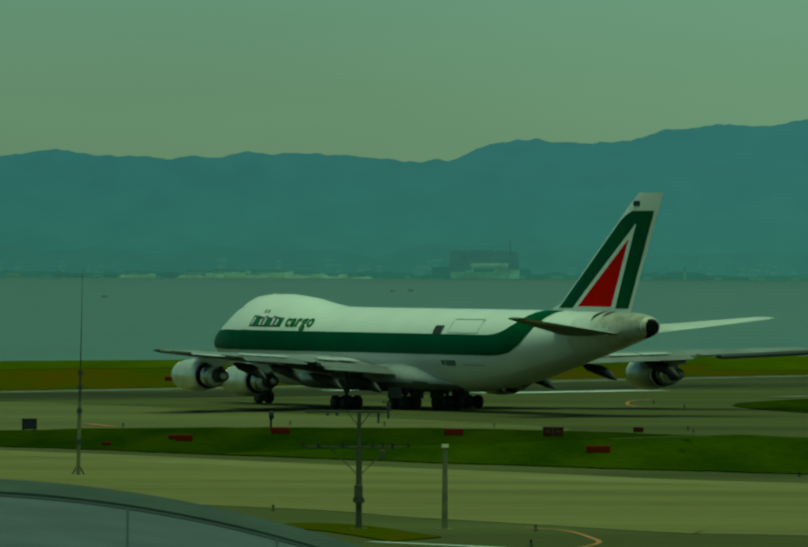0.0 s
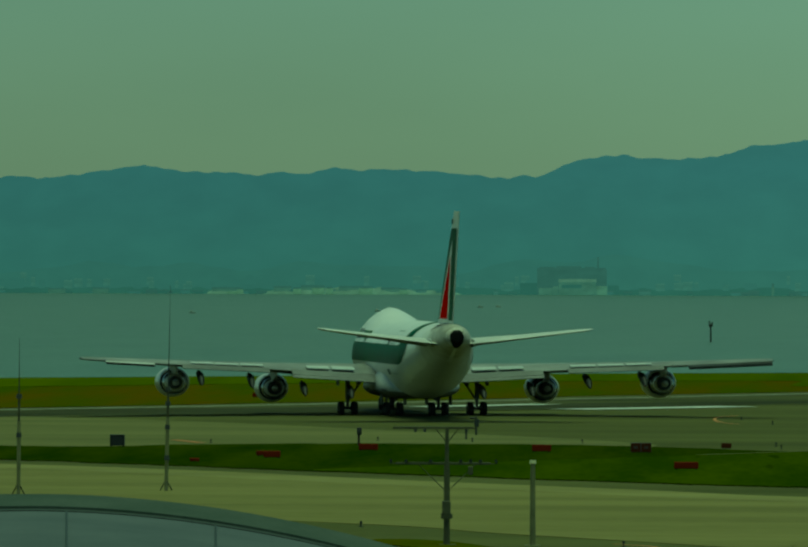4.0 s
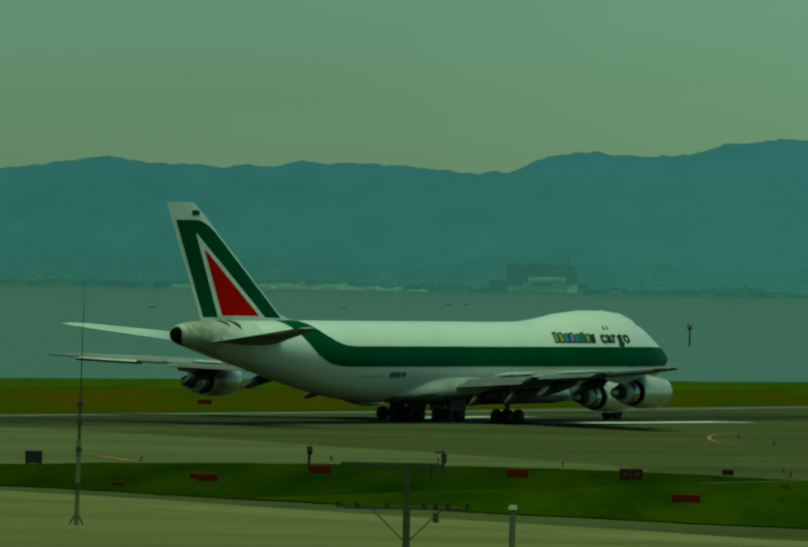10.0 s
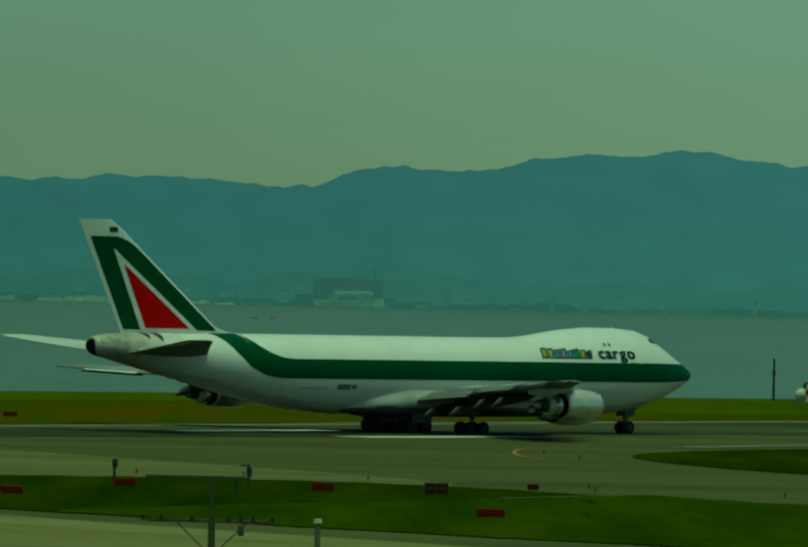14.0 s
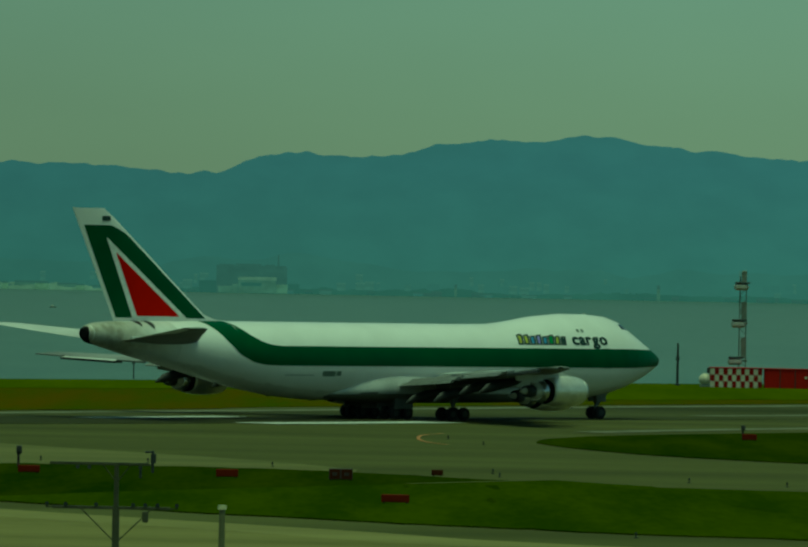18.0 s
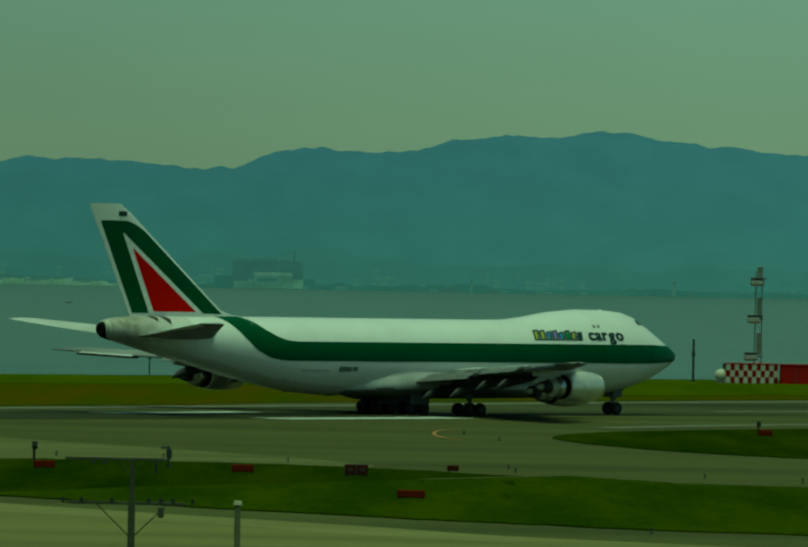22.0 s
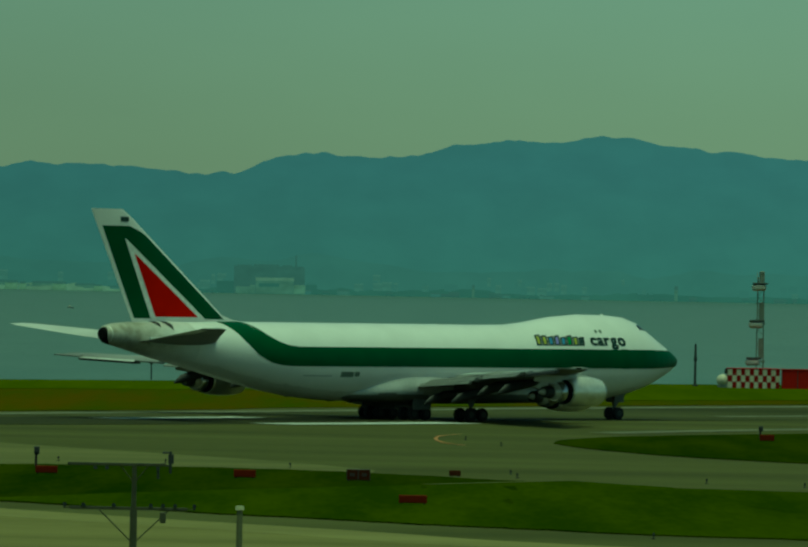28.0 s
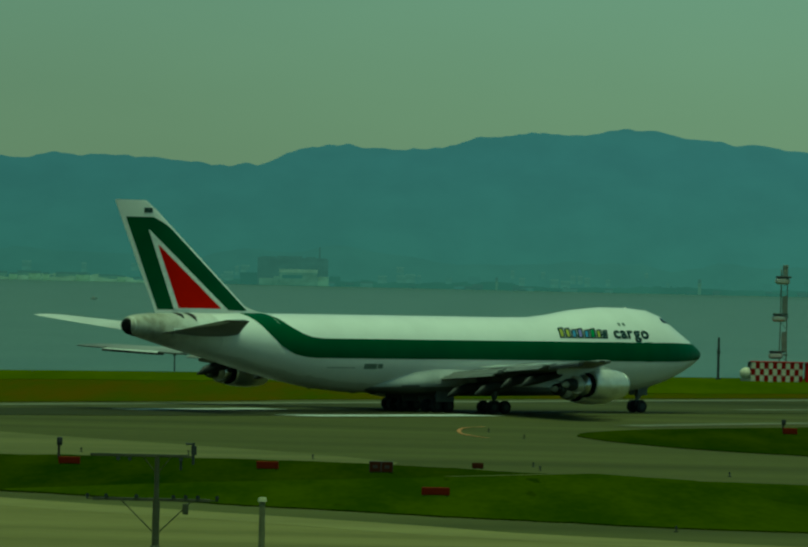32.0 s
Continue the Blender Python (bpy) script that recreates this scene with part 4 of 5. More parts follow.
# ---- curved roof below the deck ----
def curved_roof():
    t = thing("terminal_roof", "low arched grey sheet-metal roof with a darker seam", "roof")
    def rise(x):
        return 3.38 - 0.0114 * max(0.0, x + 24.5) ** 1.95 - 0.016 * max(0.0, -24.5 - x)
    xs = [-60 + i * 0.7 for i in range(79)]
    xs = [x for x in xs if rise(x) > 0.25]
    def sheet(y0, y1, dz0, dz1, thick):
        bm = bmesh.new()
        rings(bm, [[(x, y0, rise(x) + dz0), (x, y1, rise(x) + dz1), (x, y1, rise(x) + dz1 - thick), (x, y0, rise(x) + dz0 - thick)] for x in xs])
        return bm
    part("edge_band", sheet(263.2, 266, -0.4, 0.0, 0.25), M_RIM, t, "green-grey edge band")
    part("seam", sheet(262.9, 263.2, -0.56, -0.5, 0.3), M_SEAM, t, "dark gutter seam")
    def near(x):
        return x + (2.0 - x) * 27 / 335
    for i in range(10):
        x0 = -17.25 + (i - 7) * 5.86
        seg = [x for x in np.linspace(x0 + 0.04, x0 + 5.82, 13) if rise(x) > 0.25]
        if len(seg) < 3:
            continue
        bm = bmesh.new()
        rings(bm, [[(near(x), 236, max(0.12, rise(x) - 1.9)), (x, 262.9, rise(x) - 0.6), (x, 262.9, rise(x) - 0.85), (near(x), 236, 0.0)] for x in seg])
        part("roof_panel", bm, M_ROOF, t)
        if rise(x0) > 0.9:
            part("roof_seam", rod(bmesh.new(), (near(x0), 236, max(0.12, rise(x0) - 1.9)), (x0, 262.9, rise(x0) - 0.58), 0.045, None, 6), M_SEAM, t)
    part("wall", sheet(265.4, 265.9, -0.3, -0.3, 0.1), M_RIM, t)
    bm = bmesh.new()
    rings(bm, [[(x, 265, 0), (x, 265.6, 0), (x, 265.6, rise(x) - 0.3), (x, 265, rise(x) - 0.3)] for x in xs])
    part("back_wall", bm, M_RIM, t)


curved_roof()


# ---- the aircraft: nose at the origin, tail towards -x, left wing towards +y ----
# fuselage sections from nose to tail
AFT = [0.0, 0.25, 0.8, 1.8, 3.0, 4.2, 5.4, 7.0, 9.5, 13.0, 16.5, 19.5, 22.0, 26.0, 36.0, 44.0, 48.0, 52.0, 56.0, 60.0, 64.0, 67.0, 68.6, 69.3, 69.6]
HALF_WIDTH = [0.06, 0.42, 0.85, 1.38, 1.9, 2.3, 2.62, 2.92, 3.16, 3.25, 3.25, 3.25, 3.25, 3.25, 3.25, 3.25, 3.2, 3.05, 2.7, 2.2, 1.75, 1.3, 1.05, 0.85, 0.6]
BELLY = [5.7, 5.38, 4.98, 4.45, 3.9, 3.4, 2.98, 2.52, 2.08, 1.84, 1.75, 1.75, 1.75, 1.75, 1.75, 1.8, 2.15, 2.85, 3.75, 4.75, 5.65, 6.4, 6.8, 7.0, 7.25]
CROWN = [5.86, 6.1, 6.45, 7.08, 7.9, 8.75, 9.45, 9.95, 10.16, 10.2, 9.9, 9.4, 9.12, 9.08, 9.08, 9.08, 9.08, 9.08, 9.06, 9.02, 9.0, 8.95, 8.8, 8.6, 8.35]
WAIST = [5.8, 5.75, 5.65, 5.55, 5.45, 5.4, 5.4, 5.4, 5.4, 5.4, 5.4, 5.4, 5.4, 5.4, 5.4, 5.45, 5.6, 5.9, 6.3, 6.8, 7.3, 7.65, 7.75, 7.8, 7.8]
NARROWING = [1.0, 1.0, 1.05, 1.2, 1.45, 1.65, 1.65, 1.58, 1.42, 1.27, 1.15, 1.08, 1.04, 1.02, 1.02, 1.02, 1.02, 1.02, 1.02, 1.02, 1.0, 1.0, 1.0, 1.0, 1.0]
STATIONS = list(zip(AFT, HALF_WIDTH, BELLY, CROWN, WAIST, NARROWING))


def body(x, turn, out=0.0):
    """A point of the fuselage skin, x metres aft, turn degrees up from the waist (left side; past 90 the right side)."""
    col = list(zip(*STATIONS))
    hw, zb, zt, zc, p = (np.interp(x, col[0], col[i]) for i in range(1, 6))
    c, s = math.cos(radians(turn)), math.sin(radians(turn))
    y = math.copysign(abs(c) ** (p if s > 0 else 0.92), c) * (hw + out)
    z = zc + s * ((zt if s > 0 else 2 * zc - zb) - zc + out)
    return Vector((-x, y, z * K))


def turn_at(x, z):
    """The turn at which the skin reaches height z."""
    col = list(zip(*STATIONS))
    zb, zt, zc = (np.interp(x, col[0], col[i]) for i in (2, 3, 4))
    s = (z - zc) / (zt - zc) if z > zc else (z - zc) / (zc - zb)
    return math.degrees(math.asin(max(-1.0, min(1.0, s))))


def skin_patch(x0, x1, low, high, side, nx, nt, out):
    """A thin panel lying on the fuselage between two turns given over x."""
    bm = bmesh.new()
    rows = []
    for i in range(nx + 1):
        x = x0 + (x1 - x0) * i / nx
        a, b = low(x), high(x)
        row = []
        for j in range(nt + 1):
            v = body(x, a + (b - a) * j / nt, out)
            row.append(bm.verts.new((v.x, v.y * side, v.z)))
        rows.append(row)
    for r0, r1 in zip(rows, rows[1:]):
        for j in range(nt):
            bm.faces.new((r0[j], r0[j + 1], r1[j + 1], r1[j]))
    return bm


def aerofoil(lead, trail, y, z, thick, n=12, twist=0.0):
    """Closed section of a wing at span y between aft positions lead and trail."""
    pts = []
    c = trail - lead
    for i in range(n + 1):
        u = (1 - math.cos(math.pi * i / n)) / 2
        t = thick * c * 5 * (0.2969 * math.sqrt(u) - 0.126 * u - 0.3516 * u * u + 0.2843 * u ** 3 - 0.1015 * u ** 4)
        pts.append((lead + c * u, t, u))
    loop = [(-x, y, (z + t * 1.1 + twist * (0.5 - u) * c) * K) for x, t, u in pts] + [(-x, y, (z - t * 0.9 + twist * (0.5 - u) * c) * K) for x, t, u in pts[-2:0:-1]]
    return loop


WING = [  # span, lead, trail, height, thickness
    (2.2, 18.8, 35.6, 3.75, 0.125), (6.0, 22.4, 36.4, 4.0, 0.12), (11.7, 27.4, 37.8, 4.4, 0.105), (20.8, 35.5, 42.6, 4.92, 0.095), (28.1, 42.3, 46.7, 5.4, 0.09), (28.85, 43.4, 47.0, 5.47, 0.08)]


def wing_at(y, i):
    return float(np.interp(abs(y), [w[0] for w in WING], [w[i] for w in WING]))


def nacelle(plane, y, inlet, z, side):
    eng = thing("engine", "", "")
    eng.parent = plane
    eng.matrix_basis = pose(-inlet, y * side, z * K)
    tagged(eng, "turbofan engine with silver-grey cowl and dark core")
    outer = [(0.08, 1.1), (0.0, 1.17), (-0.1, 1.24), (-0.6, 1.36), (-1.7, 1.43), (-2.9, 1.4), (-3.75, 1.28), (-4.05, 1.22), (-4.0, 1.12), (-2.8, 1.1), (-1.5, 1.08), (-0.6, 1.04), (0.0, 1.0)]
    bm = bmesh.new()
    n = 32
    loops = [[(x - 0.0, r * math.cos(2 * math.pi * i / n), r * K * math.sin(2 * math.pi * i / n)) for i in range(n)] for x, r in outer]
    rings(bm, loops, cap=False)
    part("cowl", bm, M_COWL, eng, "worn silver-grey engine cowl", True)
    bm = bmesh.new()
    rings(bm, [[(x, r * math.cos(2 * math.pi * i / n), r * K * math.sin(2 * math.pi * i / n)) for i in range(n)] for x, r in ((0.1, 1.08), (0.04, 1.17), (-0.12, 1.26), (-0.14, 1.24), (0.02, 1.06))], cap=False)
    part("inlet_lip", bm, M_TIN, eng, "bare metal inlet lip", True)
    fan = part("fan", turned(bmesh.new(), [(-0.95, 1.05), (-1.0, 1.05)], 24, K), M_DARK, eng)
    part("spinner", turned(bmesh.new(), [(-0.35, 0.02), (-0.5, 0.16), (-0.75, 0.28), (-0.95, 0.33)], 16, K), M_GREY, fan, "", True)
    bm = bmesh.new()
    for i in range(20):
        a = 2 * math.pi * i / 20
        e1, e2 = Vector((0, math.cos(a), math.sin(a) * K)), Vector((0, -math.sin(a), math.cos(a) * K))
        q = [e1 * 0.3 + e2 * 0.05 + Vector((-0.8, 0, 0)), e1 * 0.3 - e2 * 0.05 + Vector((-0.92, 0, 0)), e1 * 1.02 - e2 * 0.13 + Vector((-0.92, 0, 0)), e1 * 1.02 + e2 * 0.1 + Vector((-0.78, 0, 0))]
        lo = [bm.verts.new(v) for v in q]
        hi = [bm.verts.new(v + Vector((-0.03, 0, 0))) for v in q]
        bm.faces.new(lo), bm.faces.new(hi[::-1])
        for j in range(4):
            bm.faces.new((lo[j], lo[(j + 1) % 4], hi[(j + 1) % 4], hi[j]))
    part("fan_blades", bm, M_CORE, fan)
    part("fan_duct", turned(bmesh.new(), [(-3.4, 1.1), (-3.5, 1.1)], 24, K), M_DARK, eng)
    part("core_cowl", turned(bmesh.new(), [(-2.8, 1.0), (-4.0, 0.96), (-4.9, 0.84), (-5.6, 0.68), (-5.65, 0.6)], 24, K), M_CORE, eng, "heat-stained core cowl", True)
    part("nozzle", turned(bmesh.new(), [(-5.5, 0.64), (-6.1, 0.56), (-6.4, 0.5), (-6.38, 0.44)], 24, K), M_DARK, eng, "", True)
    part("exhaust_plug", turned(bmesh.new(), [(-6.2, 0.34), (-6.6, 0.26), (-7.0, 0.06)], 16, K), M_CORE, eng, "", True)
    # solid black ring added to show the gap's shade behind the cowl
    part("fan_exit", turned(bmesh.new(), [(-3.9, 1.13), (-4.06, 1.17), (-4.5, 1.1), (-4.52, 0.9)], 28, K), M_BLACK, eng, "black ring for the shaded fan exit gap", True)
    part("reverser_ring", turned(bmesh.new(), [(-4.5, 1.04), (-4.6, 1.06), (-5.1, 0.98), (-5.12, 0.8)], 28, K), M_TIN, eng, "bright metal ring", True)
    drop = wing_at(y, 3) - z
    bm = bmesh.new()
    lead = wing_at(y, 1) - inlet
    secs = []
    for u, z0, z1, w in ((-1.0, 1.3, 1.45, 0.08), (-2.6, 1.2, 1.75, 0.22), (-lead, 0.95, drop + 0.15, 0.26), (-lead - 3.0, 0.75, drop - 0.1, 0.24), (-lead - 5.2, drop - 0.75, drop - 0.35, 0.06)):
        secs.append([(u, w, z0 * K), (u, w, z1 * K), (u, -w, z1 * K), (u, -w, z0 * K)])
    rings(bm, secs)
    part("pylon", bm, M_WING, eng, "grey engine pylon")
    return eng


def wheel_parts(gear, x, y, r=0.62, w=0.42):
    n = 20
    prof = [(-w / 2, r * 0.55), (-w / 2, r * 0.9), (-w * 0.3, r), (w * 0.3, r), (w / 2, r * 0.9), (w / 2, r * 0.55)]
    bm = bmesh.new()
    rings(bm, [[(rr * math.cos(2 * math.pi * i / n), yy, rr * K * math.sin(2 * math.pi * i / n)) for i in range(n)] for yy, rr in prof])
    wh = part("wheel", bm, M_TYRE, gear, "black tyre", at=pose(x, y, r * K))
    bm = bmesh.new()
    rings(bm, [[(rr * math.cos(2 * math.pi * i / n), yy, rr * K * math.sin(2 * math.pi * i / n)) for i in range(n)] for yy, rr in ((-w / 2 - 0.015, 0.12), (-w / 2 - 0.02, r * 0.5), (w / 2 + 0.02, r * 0.5), (w / 2 + 0.015, 0.12))])
    part("rim", bm, M_DARK, wh)


def landing_gear(plane, name, x, y, base, half, top, label):
    g = thing(name, label, "")
    g.parent = plane
    g.matrix_basis = pose(-x, y, 0)
    part("strut", rod(rod(bmesh.new(), (0, 0, 0.62 * K), (0, 0, 1.6 * K), 0.13, 0.13, 12), (0, 0, 1.5 * K), (0, 0, top * K), 0.2, 0.2, 12), M_SHADEGREY, g)
    part("side_brace", rod(bmesh.new(), (0, 0, 1.3 * K), (0, -math.copysign(1.3, y) if y else 0.0, top * K), 0.09, None, 8), M_SHADEGREY, g)
    part("drag_brace", rod(bmesh.new(), (0, 0, 1.2 * K), (1.5, 0, top * K), 0.09, None, 8), M_SHADEGREY, g)
    if base:
        part("bogie_beam", box(bmesh.new(), -base / 2, base / 2, -0.13, 0.13, 0.5 * K, 0.76 * K, 0.03), M_SHADEGREY, g)
    for sx in ((-1, 1) if base else (0,)):
        part("axle", rod(bmesh.new(), (sx * base / 2, -half, 0.62 * K), (sx * base / 2, half, 0.62 * K), 0.09, None, 10), M_DARK, g)
        for sy in (-1, 1):
            wheel_parts(g, sx * base / 2, sy * half)
    for sy in (-1, 1):
        w, low = (1.0, 1.0) if name == "body_gear" else (0.5, top - 0.9) if name == "nose_gear" else (0.85, top - 0.7)
        part("gear_door", box(bmesh.new(), -1.2 if base else -0.5, 1.0 if base else 0.7, sy * w - 0.04, sy * w + 0.04, low * K, top * K, 0.02), M_SHADEGREY, g, "grey gear door")
    return g


def fin_side(x, z):
    """Half thickness of the fin at aft position x and height z."""
    u = (z - 9.0) / 10.3
    lead, trail = 55.2 + 12.3 * u, 66.35 + 4.85 * u
    s = max(0.0, min(1.0, (x - lead) / (trail - lead)))
    return (0.55 - 0.33 * u) * 2.6 * math.sqrt(s) * (1 - s) * 0.62


def fin_mark(plane_fin, name, z0, z1, l0, l1, r0, r1, out, mat, label):
    """A painted field on both sides of the fin between two slanting edges: l/r aft positions at the foot and at the head."""
    for side in (-1, 1):
        bm = bmesh.new()
        rows = []
        for j in range(25):
            v = j / 24
            z = z0 + (z1 - z0) * v
            a, b = l0 + (l1 - l0) * v, r0 + (r1 - r0) * v
            if name == "green_field":
                a += 0.9 * max(0.0, (v - 0.86) / 0.14) ** 2.5          # rounded upper corner
            rows.append([bm.verts.new((-(a + (b - a) * i / 10), side * (fin_side(a + (b - a) * i / 10, z) + out), z * K)) for i in range(11)])
        for q0, q1 in zip(rows, rows[1:]):
            for i in range(10):
                bm.faces.new((q0[i], q0[i + 1], q1[i + 1], q1[i]))
        bmesh.ops.remove_doubles(bm, verts=bm.verts, dist=0.0005)
        part(name, bm, mat, plane_fin, label)


def lettering(plane, text, x0, width, z, side, mat):
    """Letters lying on the fuselage skin, each a part of its own."""
    at = 0.0
    sets = []
    for ch in text:
        cu = bpy.data.curves.new(ch, "FONT")
        cu.body, cu.size, cu.resolution_u, cu.offset = ch, 1.0, 3, 0.012
        tmp = new("tmp_text", cu)
        bm = bmesh.new()
        bm.from_mesh(tmp.evaluated_get(bpy.context.evaluated_depsgraph_get()).to_mesh())
        bpy.data.objects.remove(tmp)
        bmesh.ops.subdivide_edges(bm, edges=[e for e in bm.edges if e.calc_length() > 0.3], cuts=2)
        lo, hi = min(v.co.x for v in bm.verts), max(v.co.x for v in bm.verts)
        sets.append((ch, bm, at - lo))
        at += hi - lo + 0.09
    for ch, bm, shift in sets:
        copies = [bm.verts[:]] + [[g for g in bmesh.ops.duplicate(bm, geom=bm.faces[:n0] + bm.edges[:e0] + bm.verts[:v0])["geom"] if isinstance(g, bmesh.types.BMVert)]
                                  for n0, e0, v0 in [(len(bm.faces), len(bm.edges), len(bm.verts))] * 3]
        for k, (dx, dy) in enumerate(((-0.028, -0.02), (0.028, -0.02), (-0.028, 0.02), (0.028, 0.02))):
            for v in copies[k]:
                u = (v.co.x + dx + shift) / at
                x = x0 + width * u if side > 0 else x0 + width * (1 - u)
                h = z + (v.co.y + dy) * 1.5
                q = body(x, turn_at(x, h), 0.03 + 0.003 * k)
                v.co = (q.x, q.y * side, q.z)
        part("letter_" + ch, bm, mat, plane, "dark letter")


LOW_EDGE = ((0, 1.5, 6, 50.6, 51.8, 53.0, 54.5, 55.7, 56.5, 57.1), (5.35, 5.2, 5.05, 5.05, 5.12, 5.35, 6.1, 7.3, 8.4, 9.2))
HIGH_EDGE = ((0, 0.3, 1.0, 2.0, 6, 49.8, 51.0, 52.0, 53.0, 53.7, 54.2), (6.0, 6.2, 6.5, 6.75, 6.85, 6.85, 6.98, 7.3, 7.9, 8.6, 9.2))


def jumbo():
    plane = thing("cargo_aircraft", "white four-engined cargo jumbo jet with green stripe and red-green tail", "aircraft")
    # fuselage
    bm = bmesh.new()
    xs = sorted(set([s[0] for s in STATIONS] + [0.12, 0.5, 1.2, 2.4, 3.6, 4.8, 6.2, 8, 11, 15, 18, 21, 24, 30, 40, 46, 50, 54, 58, 62, 65.5, 68]))
    rings(bm, [[body(x, 360 * i / 48) for i in range(48)] for x in xs])
    fus = part("fuselage", bm, M_WHITE, plane, "white fuselage with short upper deck hump", True)
    loops = []
    for x, w, zc, hb, ht in ((16.5, 1.6, 2.55, 0.55, 0.5), (19, 3.0, 2.55, 0.95, 0.9), (24, 3.5, 2.65, 1.1, 1.3), (30, 3.52, 2.75, 1.25, 1.8), (34, 3.54, 2.85, 1.3, 2.1), (36.5, 3.5, 2.85, 1.25, 2.1),
                             (38.5, 3.36, 2.8, 1.15, 1.75), (40.3, 3.0, 2.7, 0.95, 1.2), (42.2, 2.2, 2.6, 0.75, 0.7), (44.5, 1.2, 2.45, 0.4, 0.3)):
        loops.append([(-x, w * math.copysign(abs(math.cos(a)) ** 0.62, math.cos(a)), (zc + (ht if math.sin(a) > 0 else hb) * math.sin(a)) * K) for a in [2 * math.pi * i / 40 for i in range(40)]])
    fairing = part("belly_fairing", rings(bmesh.new(), loops), (M_FAIR, M_SHADEGREY), plane, "light grey bulged wing-root fairing with shade painted underneath", True)
    # belly shade below the wing, put into the lower faces' colour
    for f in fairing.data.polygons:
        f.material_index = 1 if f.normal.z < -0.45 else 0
    part("exhaust", turned(bmesh.new(), [(-69.5, 0.66), (-69.66, 0.57), (-69.76, 0.42), (-69.77, 0.05)], 16, K), M_BLACK, fus, "dark tail exhaust", at=pose(0, 0, 7.8 * K))
    for side in (1, -1):
        low = lambda x: turn_at(x, np.interp(x, LOW_EDGE[0], LOW_EDGE[1]))
        high = lambda x: max(low(x), turn_at(x, np.interp(x, HIGH_EDGE[0], HIGH_EDGE[1])))
        part("stripe", skin_patch(0.12, 57.0, low, high, side, 260, 12, 0.035), M_GREEN, fus, "dark green cheatline sweeping up to the fin", True)
        for x0, x1, z0, z1 in ((4.35, 4.85, 8.6, 9.05), (4.95, 5.5, 8.7, 9.2), (5.6, 6.1, 8.75, 9.2)):
            part("cockpit_window", skin_patch(x0, x1, lambda x: turn_at(x, z0), lambda x: turn_at(x, z1), side, 3, 3, 0.025), M_GLASS, fus, "dark cockpit side window")
        part("windscreen", skin_patch(3.75, 4.3, lambda x: turn_at(x, 8.3), lambda x: 86, side, 3, 5, 0.025), M_GLASS, fus, "dark cockpit windscreen")
        for x in (12.1, 12.7):
            part("cabin_window", skin_patch(x, x + 0.3, lambda x: turn_at(x, 8.45), lambda x: turn_at(x, 8.74), side, 2, 2, 0.025), M_REGMARK, fus)
        for x0, x1, z0, z1 in ((9.4, 10.4, 5.0, 6.9),) + (((43.4, 48.1, 6.95, 8.2),) if side > 0 else ()):
            for a0, a1, b0, b1 in ((x0, x0 + 0.06, z0, z1), (x1 - 0.06, x1, z0, z1), (x0, x1, z1 - 0.06, z1), (x0, x1, z0, z0 + 0.06)):
                part("door_seam", skin_patch(a0, a1, lambda x: turn_at(x, b0), lambda x: turn_at(x, b1), side, 3, 8, 0.012), M_REGMARK, fus, "door outline")
        for x0, x1, z0, z1 in ((42.8, 43.4, 4.12, 4.56), (43.5, 45.0, 4.06, 4.56)):
            part("mark", skin_patch(x0, x1, lambda x: turn_at(x, z0), lambda x: turn_at(x, z1), side, 3, 2, 0.02), M_REGMARK, fus, "faded registration bar")
        part("mark", skin_patch(46.0, 49.2, lambda x: turn_at(x, 4.1), lambda x: turn_at(x, 4.22), side, 4, 2, 0.02), M_GREY, fus)
        # the maker's word becomes slanted dark and coloured bars
        x0 = 14.95 if side < 0 else 10.5
        pitch = 0.75 if side < 0 else 0.69
        fills = (M_INKS[2], M_INKS[2], M_INKS[3], M_INKS[1], M_INKS[3], M_INKS[0], M_INKS[2], M_INK) if side < 0 else (M_MARKW, M_INKS[0], M_MARKW, M_MARKW, M_INKS[0], M_MARKW, M_MARKW, M_INKS[0])
        for i in range(8):
            k = i if side > 0 else 7 - i
            a = x0 + i * pitch
            h = (1.04, 1.0, 0.9, 1.0, 0.86, 1.0, 0.9, 0.86)[k]
            for name, d0, d1, z0, z1, mat in (("word_bar", 0.0, 0.2, 0.0, h, M_INK), ("word_fill", 0.21, 0.5, 0.15, h * 0.8, fills[k]), ("word_bar", 0.51, pitch - 0.05, 0.0, h * 0.9, M_INK),
                                              ("word_bar", 0.21, 0.5, 0.0, 0.14, M_INK), ("word_bar", 0.21, 0.5, h * 0.81, h * 0.97, M_INK)):
                bm = bmesh.new()
                grid = []
                for j in range(5):
                    z = 7.2 + z0 + (z1 - z0) * j / 4
                    lean = 0.24 * (z - 7.2) * side
                    grid.append([bm.verts.new(Vector((1, side, 1)) * body(a + lean + dx, turn_at(a + lean + dx, z), 0.02)) for dx in (d0, (d0 + d1) / 2, d1)])
                for g0, g1 in zip(grid, grid[1:]):
                    for q in range(2):
                        bm.faces.new((g0[q], g0[q + 1], g1[q + 1], g1[q]))
                part(name, bm, mat, fus)
        lettering(fus, "cargo", 9.4 if side < 0 else 16.7, 4.65 if side < 0 else 4.5, 7.27, side, M_INK if side < 0 else M_INKG)
    for side in (1, -1):
        part("tail_cone_skin", skin_patch(60.6, 69.58, lambda x: -85, lambda x: 89.9, side, 84, 16, 0.01), M_GRIME, fus, "grimy beige tail cone", True)
